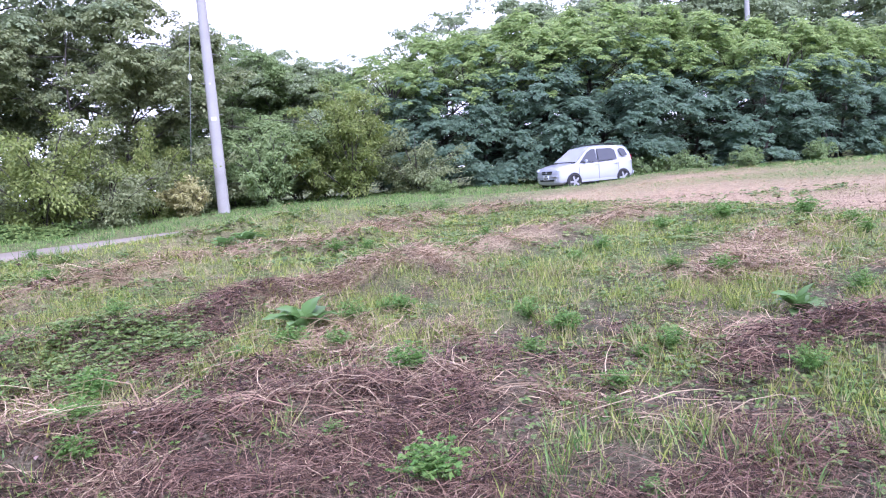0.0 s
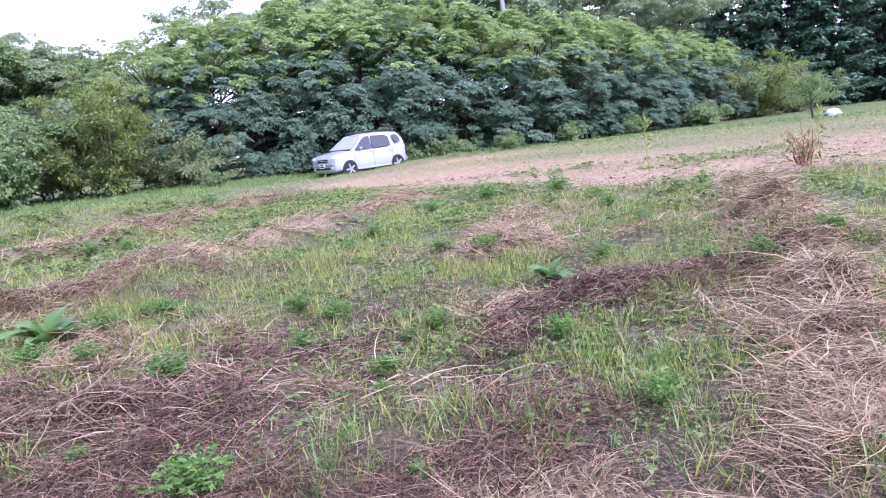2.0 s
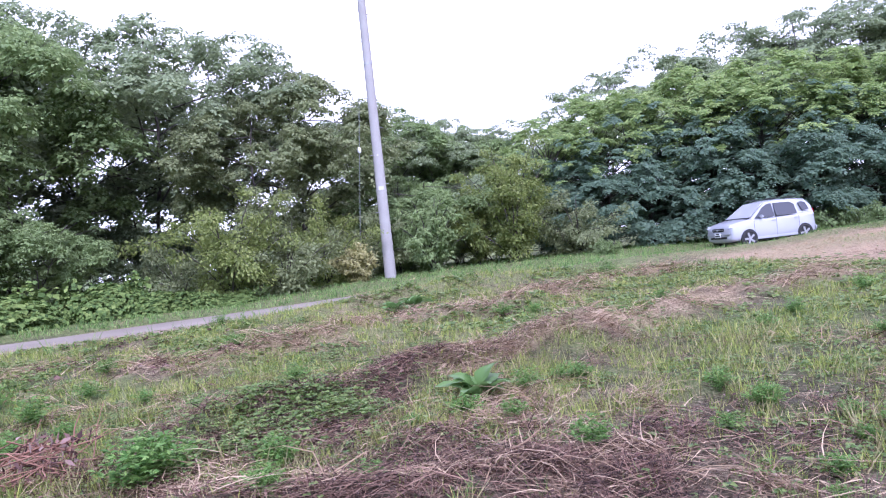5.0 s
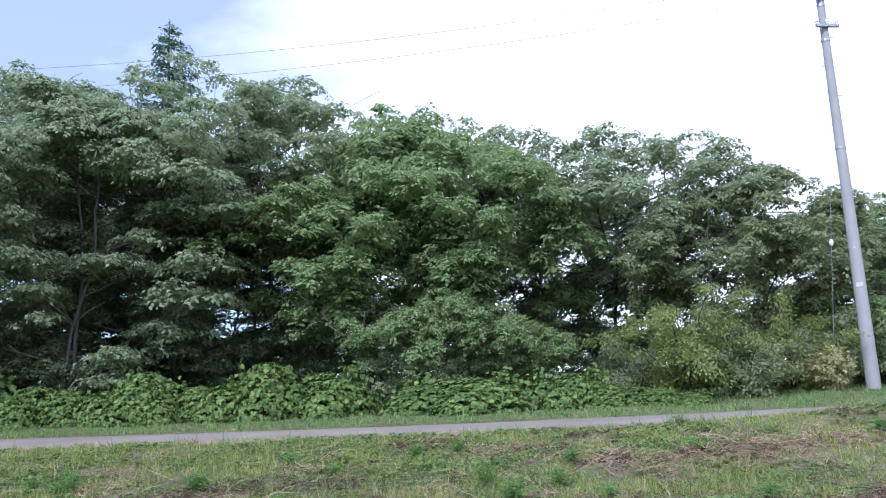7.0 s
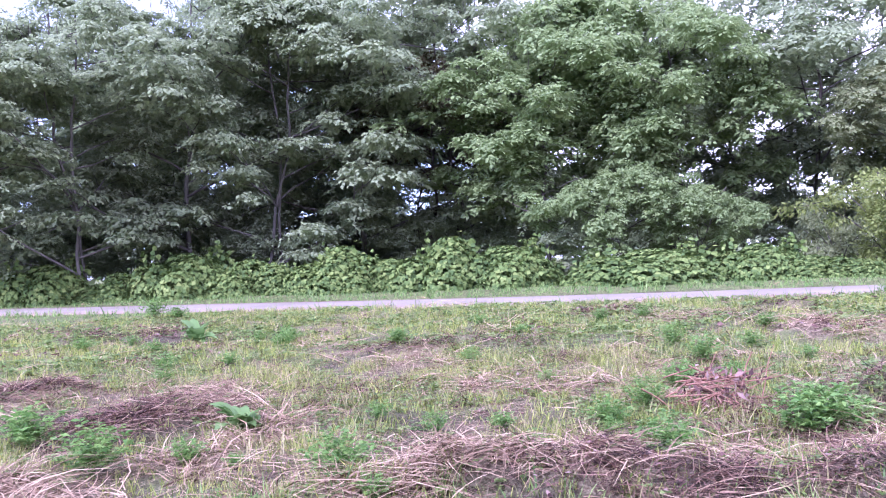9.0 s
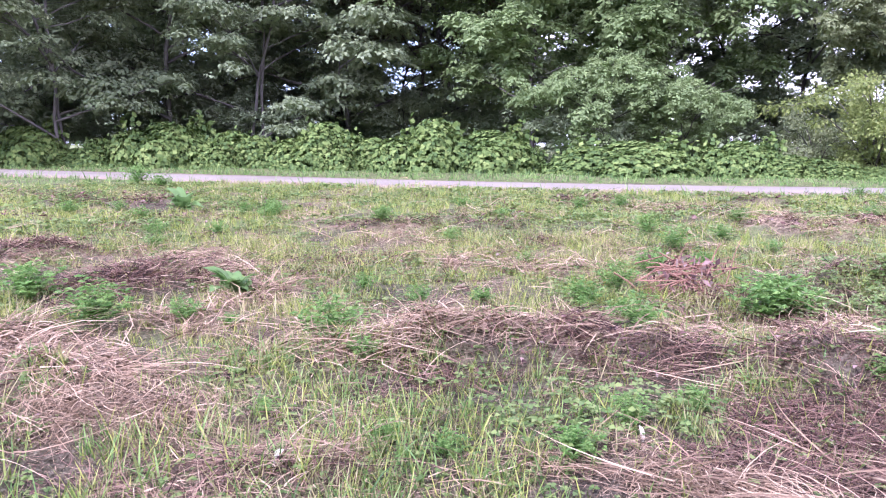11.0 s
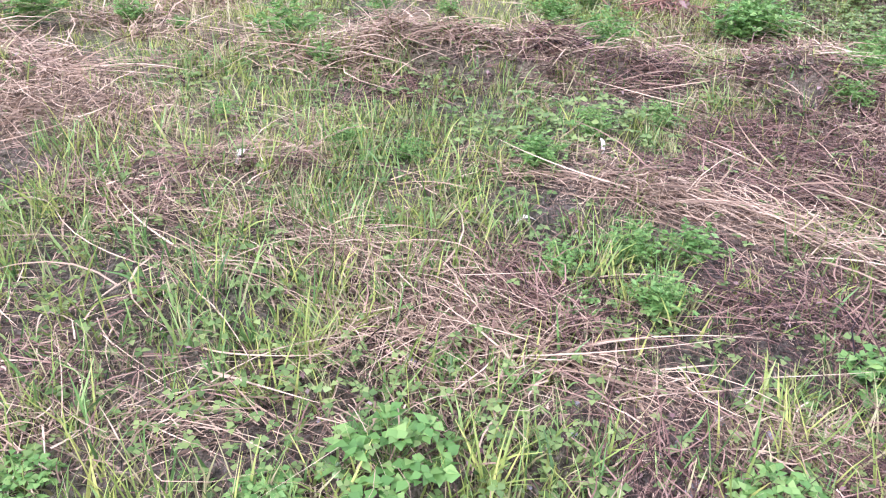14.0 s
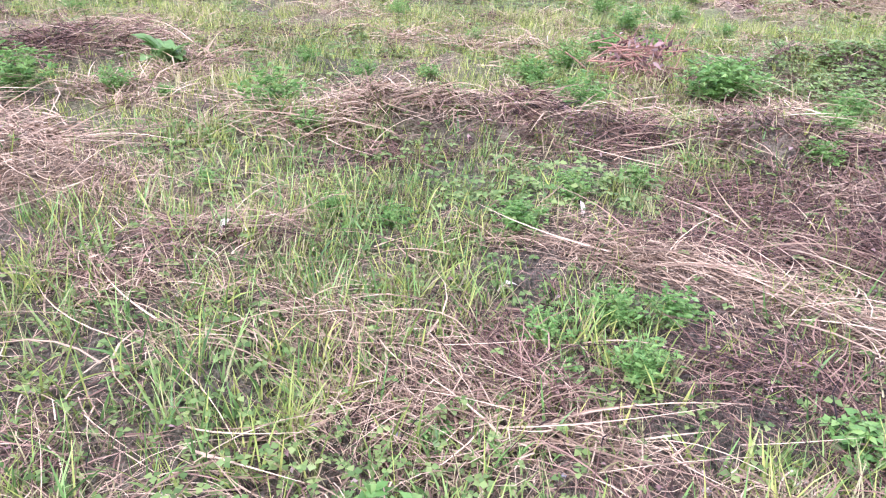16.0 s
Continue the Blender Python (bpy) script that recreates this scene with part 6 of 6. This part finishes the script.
# near the camera, then farther and coarser
lay_straw(101, 60000, 0.5, 3.6, (0.04, 0.20), (0.002, 0.0058), 3, "straw", M_STRAW, "straw", "loose dry straw lying on the field")
lay_straw(102, 62000, 0.5, 3.6, (0.04, 0.16), (0.002, 0.0050), 3, "litter", M_LITTER, "dead_grass", "matted brown dead grass on the field")
lay_straw(103, 82000, 3.6, 8.0, (0.07, 0.30), (0.0045, 0.0095), 3, "straw", M_STRAW, "straw", "loose dry straw lying on the field")
lay_straw(104, 85000, 3.6, 8.0, (0.05, 0.24), (0.0035, 0.0075), 3, "litter", M_LITTER, "dead_grass", "matted brown dead grass on the field")
lay_straw(105, 150000, 8.0, 16.0, (0.06, 0.30), (0.006, 0.011), 1, "straw", M_STRAW, "straw", "dry straw lying on the old beds")
lay_straw(106, 150000, 8.0, 16.0, (0.06, 0.24), (0.006, 0.011), 1, "litter", M_LITTER, "dead_grass", "matted brown dead grass on the field")
lay_straw(107, 110000, 16.0, 32.0, (0.10, 0.30), (0.012, 0.022), 1, "straw", M_STUBBLE, "straw", "short cut straw on the mown field")


def tussocks(seed, n, r0, r1, per, ln, wd, seg, what, material, name, label):
    """Combed, curling clumps of dead stems that make the heaps uneven, with hollows between."""
    rng = np.random.default_rng(seed)
    x, y = scatter(rng, n, r0, r1)
    s, l, g = cover_fast(x, y)
    k = (rng.random(n) < np.clip(1.5 * (s if what == "straw" else l) - 0.45, 0.015, 1)) & keep_field(x, y) & (mown(x, y) < 0.2)
    x, y = x[k], y[k]
    n = len(x)
    way, size = rng.uniform(0, 6.28, n), rng.uniform(0.55, 1.25, n)
    way, size, x, y = (np.repeat(q, per) for q in (way, size, x, y))
    n = len(x)
    x, y = x + rng.normal(0, 0.07, n) * size, y + rng.normal(0, 0.07, n) * size
    a = way + rng.normal(0, 0.55, n)
    lean = np.stack([np.cos(a), np.sin(a), rng.uniform(0.1, 1.0, n)], -1)
    length = (ln[0] + (ln[1] - ln[0]) * rng.random(n) ** 1.6) * size
    p = np.stack([x, y, ground_fast(x, y) + rng.uniform(-0.01, 0.05, n)], -1)
    v = strips(rng, p, lean, length, rng.uniform(wd[0], wd[1], n), rng.uniform(0.25, 0.75, n), seg, 0.7)
    return stuff(name, label, "straw", v, many(v, strip_faces(seg)), material)


tussocks(151, 2600, 0.5, 3.6, 36, (0.09, 0.32), (0.002, 0.0052), 4, "straw", M_STRAW, "straw", "curling clumps of pale dead grass stems")
tussocks(152, 3200, 0.5, 3.6, 34, (0.09, 0.30), (0.0022, 0.0055), 4, "litter", M_LITTER, "dead_grass", "curling clumps of brown dead grass stems")
tussocks(153, 5600, 3.6, 8.0, 26, (0.14, 0.42), (0.0045, 0.0095), 3, "straw", M_STRAW, "straw", "curling clumps of pale dead grass stems")
tussocks(154, 7000, 3.6, 8.0, 26, (0.11, 0.32), (0.0035, 0.0075), 3, "litter", M_LITTER, "dead_grass", "curling clumps of brown dead grass stems")
tussocks(155, 6500, 8.0, 15.0, 18, (0.22, 0.55), (0.006, 0.010), 2, "straw", M_STRAW, "straw", "curling clumps of pale dead grass stems")
tussocks(156, 5000, 8.0, 15.0, 16, (0.14, 0.36), (0.006, 0.010), 2, "litter", M_LITTER, "dead_grass", "curling clumps of brown dead grass stems")


def long_stems(rows):
    """Combed swathes of long pale stems: from and to, how many, how wide across the swathe."""
    rng = np.random.default_rng(161)
    got = []
    for x1, y1, x2, y2, n, wide in rows:
        t = rng.random(n)
        dx, dy = x2 - x1, y2 - y1
        span = math.hypot(dx, dy)
        off = rng.normal(0, wide, n)
        x, y = x1 + dx * t * 0.8 - dy / span * off, y1 + dy * t * 0.8 + dx / span * off
        a = math.atan2(dy, dx) + rng.normal(0, 0.32, n) + np.pi * (rng.random(n) < 0.3)
        lean = np.stack([np.cos(a), np.sin(a), rng.uniform(0.0, 0.55, n)], -1)
        length = np.minimum(rng.uniform(0.18, 0.55, n), span * 1.1)
        p = np.stack([x, y, ground_fast(x, y) + rng.uniform(0.0, 0.05, n)], -1)
        got.append(strips(rng, p, lean, length, rng.uniform(0.003, 0.0085, n), rng.uniform(0.15, 0.5, n), 6, 0.75))
    v = np.concatenate(got)
    return stuff("straw", "long pale curving dead stems lying on the field", "straw", v, many(v, strip_faces(6)), M_STRAW)


long_stems(((0.02, 2.68, 0.78, 2.35, 110, 0.06), (0.78, 2.35, 1.3, 1.95, 130, 0.08), (0.24, 2.02, 0.45, 1.72, 16, 0.05), (-1.34, 1.59, -0.95, 1.68, 5, 0.02), (-0.81, 1.40, -0.5, 1.42, 26, 0.05),
            (-0.05, 1.55, 0.45, 1.42, 55, 0.05), (-1.27, 2.5, -0.75, 2.66, 50, 0.07), (-0.5, 2.44, 0.0, 2.63, 40, 0.08), (-0.51, 1.95, -0.2, 1.70, 50, 0.08), (-1.05, 1.9, -0.75, 1.7, 30, 0.06),
            (-1.4, 1.7, -1.37, 2.05, 14, 0.04), (-1.11, 3.58, -0.43, 4.07, 90, 0.12), (0.56, 3.59, 1.15, 3.55, 90, 0.12), (1.0, 2.85, 1.4, 2.4, 80, 0.12), (-2.4, 3.3, -1.8, 3.15, 90, 0.14), (-2.6, 2.4, -1.9, 2.3, 60, 0.15)))


def thatch(seed, n, r0, r1, ln, wd, material, name, label):
    """Fine broken fibres that mat the whole field, thin where the growth is lush."""
    rng = np.random.default_rng(seed)
    x, y = scatter(rng, n, r0, r1)
    s, l, g = cover_fast(x, y)
    k = (rng.random(n) < np.clip(0.45 + 0.7 * np.maximum(s, l) - 0.35 * g, 0.2, 1)) & keep_field(x, y)
    x, y = x[k], y[k]
    n = len(x)
    turn = rng.uniform(0, 6.28, n)
    lean = np.stack([np.cos(turn), np.sin(turn), rng.normal(0.05, 0.2, n)], -1)
    v = strips(rng, np.stack([x, y, ground_fast(x, y) + rng.uniform(0.002, 0.035, n)], -1), lean, ln[0] + (ln[1] - ln[0]) * rng.random(n) ** 2, rng.uniform(wd[0], wd[1], n), 0.05, 1)
    return stuff(name, label, "straw", v, many(v, strip_faces(1)), material)


thatch(141, 70000, 0.5, 3.6, (0.012, 0.07), (0.0014, 0.003), M_STRAW, "straw", "fine broken straw matting the field")
thatch(142, 110000, 0.5, 3.6, (0.012, 0.07), (0.0014, 0.003), M_LITTER, "dead_grass", "fine brown fibres matting the field")
thatch(143, 70000, 3.6, 8.0, (0.04, 0.16), (0.0025, 0.005), M_STRAW, "straw", "fine broken straw matting the field")
thatch(144, 70000, 3.6, 8.0, (0.04, 0.15), (0.0025, 0.005), M_LITTER, "dead_grass", "fine brown fibres matting the field")
grow_grass(111, 4800, 0.5, 3.6, (0.05, 0.18), (0.004, 0.0100), 3, 5, M_GRASS, "grass", "short green grass growing through the straw")
grow_grass(119, 4200, 0.5, 4.2, (0.05, 0.18), (0.005, 0.012), 3, 5, M_GRASS_FRESH, "grass", "short green grass growing through the straw")
grow_grass(112, 3000, 0.5, 3.6, (0.05, 0.17), (0.004, 0.008), 3, 5, M_GRASS_DRYING, "grass", "yellowing grass growing through the straw")
grow_grass(113, 44000, 3.6, 8.0, (0.04, 0.13), (0.005, 0.010), 2, 4, M_GRASS, "grass", "short green grass growing through the straw")
grow_grass(114, 7000, 3.6, 8.0, (0.07, 0.20), (0.006, 0.010), 2, 5, M_GRASS_DRYING, "grass", "yellowing grass growing through the straw")
grow_grass(115, 52000, 8.0, 16.0, (0.04, 0.13), (0.007, 0.013), 2, 5, M_GRASS, "grass", "green grass on the field")
grow_grass(116, 12000, 8.0, 16.0, (0.05, 0.16), (0.007, 0.013), 2, 5, M_GRASS_DRYING, "grass", "yellowing grass on the field")
grow_grass(117, 62000, 16.0, 34.0, (0.05, 0.15), (0.010, 0.020), 1, 4, M_GRASS_FRESH, "grass", "short rough grass beyond the road")


def road_side(x, y):
    d = y - road_y(x)
    near = np.exp(-((d + 1.75) / 0.35) ** 2) * np.clip(np.maximum((x - 3.0) / 2.0, (-5.5 - x) / 2.0), 0.45, 1)
    return np.clip(near + 0.6 * np.exp(-((d - 1.6) / 0.3) ** 2), 0, 1) * (0.35 + 0.65 * value_noise(x, y, 0.8, 4))


grow_grass(118, 34000, 10.0, 30.0, (0.10, 0.30), (0.010, 0.02), 2, 4, M_GRASS_FRESH, "grass", "long green grass on the road's edges", 1.0, road_side)


def clover(seed, n, r0, r1, size):
    rng = np.random.default_rng(seed)
    x, y = scatter(rng, n, r0, r1)
    g = cover_fast(x, y)[2]
    k = (rng.random(n) < g * (value_noise(x, y, 0.7, 1) > 0.42)) & keep_field(x, y)
    x, y = x[k], y[k]
    n = len(x)
    p = np.stack([x, y, ground_fast(x, y) + rng.uniform(0.01, 0.06, n)], -1)
    a0 = rng.uniform(0, 6.28, n)
    s = rng.uniform(size[0], size[1], n)
    up = np.array([0, 0, 1.0]) + rng.normal(0, 0.3, (n, 3))
    out = []
    for q in range(3):
        a = a0 + q * 2.094
        out.append(leaves(p, np.stack([np.cos(a), np.sin(a), np.full(n, 0.05)], -1), up, s, s * 0.85))
    v = np.concatenate(out)
    return stuff("clover", "small three-part clover leaves in the grass", "clover", v, many(v, QUAD), M_CLOVER)


clover(121, 8000, 0.5, 3.6, (0.012, 0.03))
clover(122, 42000, 3.6, 9.0, (0.016, 0.040))
clover(123, 44000, 9.0, 16.0, (0.035, 0.08))


def clover_patch(seed, n, x1, y1, x2, y2, wide, size):
    """A low dense patch of small leaves between the old beds."""
    rng = np.random.default_rng(seed)
    t, off = rng.random(n), rng.normal(0, wide, n)
    span = math.hypot(x2 - x1, y2 - y1)
    x, y = x1 + (x2 - x1) * t - (y2 - y1) / span * off + rng.normal(0, 0.12, n), y1 + (y2 - y1) * t + (x2 - x1) / span * off + rng.normal(0, 0.12, n)
    k = rng.random(n) < np.clip(2.2 * value_noise(x, y, 0.25, 3) - 0.4, 0, 1)
    x, y = x[k], y[k]
    n = len(x)
    p = np.stack([x, y, ground_fast(x, y) + rng.uniform(0.02, 0.13, n)], -1)
    s = rng.uniform(size[0], size[1], n)
    a0 = rng.uniform(0, 6.28, n)
    up = np.array([0, 0, 1.0]) + rng.normal(0, 0.35, (n, 3))
    v = np.concatenate([leaves(p, np.stack([np.cos(a0 + q * 2.094), np.sin(a0 + q * 2.094), np.full(n, 0.05)], -1), up, s, s * 0.85) for q in range(3)])
    return stuff("clover", "low dense patch of leafy clover in the field", "clover", v, many(v, QUAD), M_CLOVER)


clover_patch(124, 2400, 1.6, 5.25, 3.2, 4.65, 0.28, (0.018, 0.036))
clover_patch(125, 900, 2.3, 5.9, 3.4, 5.2, 0.16, (0.022, 0.045))
clover_patch(126, 520, -0.5, 3.1, 0.7, 3.15, 0.16, (0.018, 0.036))
clover_patch(127, 200, -0.7, 1.3, 0.1, 1.2, 0.14, (0.012, 0.026))


def dead_leaves(seed, n, r0, r1, size):
    """Curled brown leaves and chaff among the litter."""
    rng = np.random.default_rng(seed)
    x, y = scatter(rng, n, r0, r1)
    l = cover_fast(x, y)[1]
    k = (rng.random(n) < l ** 1.3) & keep_field(x, y)
    x, y = x[k], y[k]
    n = len(x)
    p = np.stack([x, y, ground_fast(x, y) + rng.uniform(0.005, 0.06, n)], -1)
    a = rng.uniform(0, 6.28, n)
    s = rng.uniform(size[0], size[1], n)
    v = leaves(p, np.stack([np.cos(a), np.sin(a), rng.normal(0, 0.3, n)], -1), np.array([0, 0, 1.0]) + rng.normal(0, 0.5, (n, 3)), s, s * rng.uniform(0.25, 0.7, n))
    return stuff("leaf_litter", "small curled brown dead leaves on the soil", "leaf litter", v, many(v, QUAD), M_DEAD_LEAF)


dead_leaves(131, 30000, 0.5, 3.6, (0.008, 0.025))
dead_leaves(132, 70000, 3.6, 9.0, (0.012, 0.04))
dead_leaves(133, 40000, 9.0, 16.0, (0.04, 0.10))
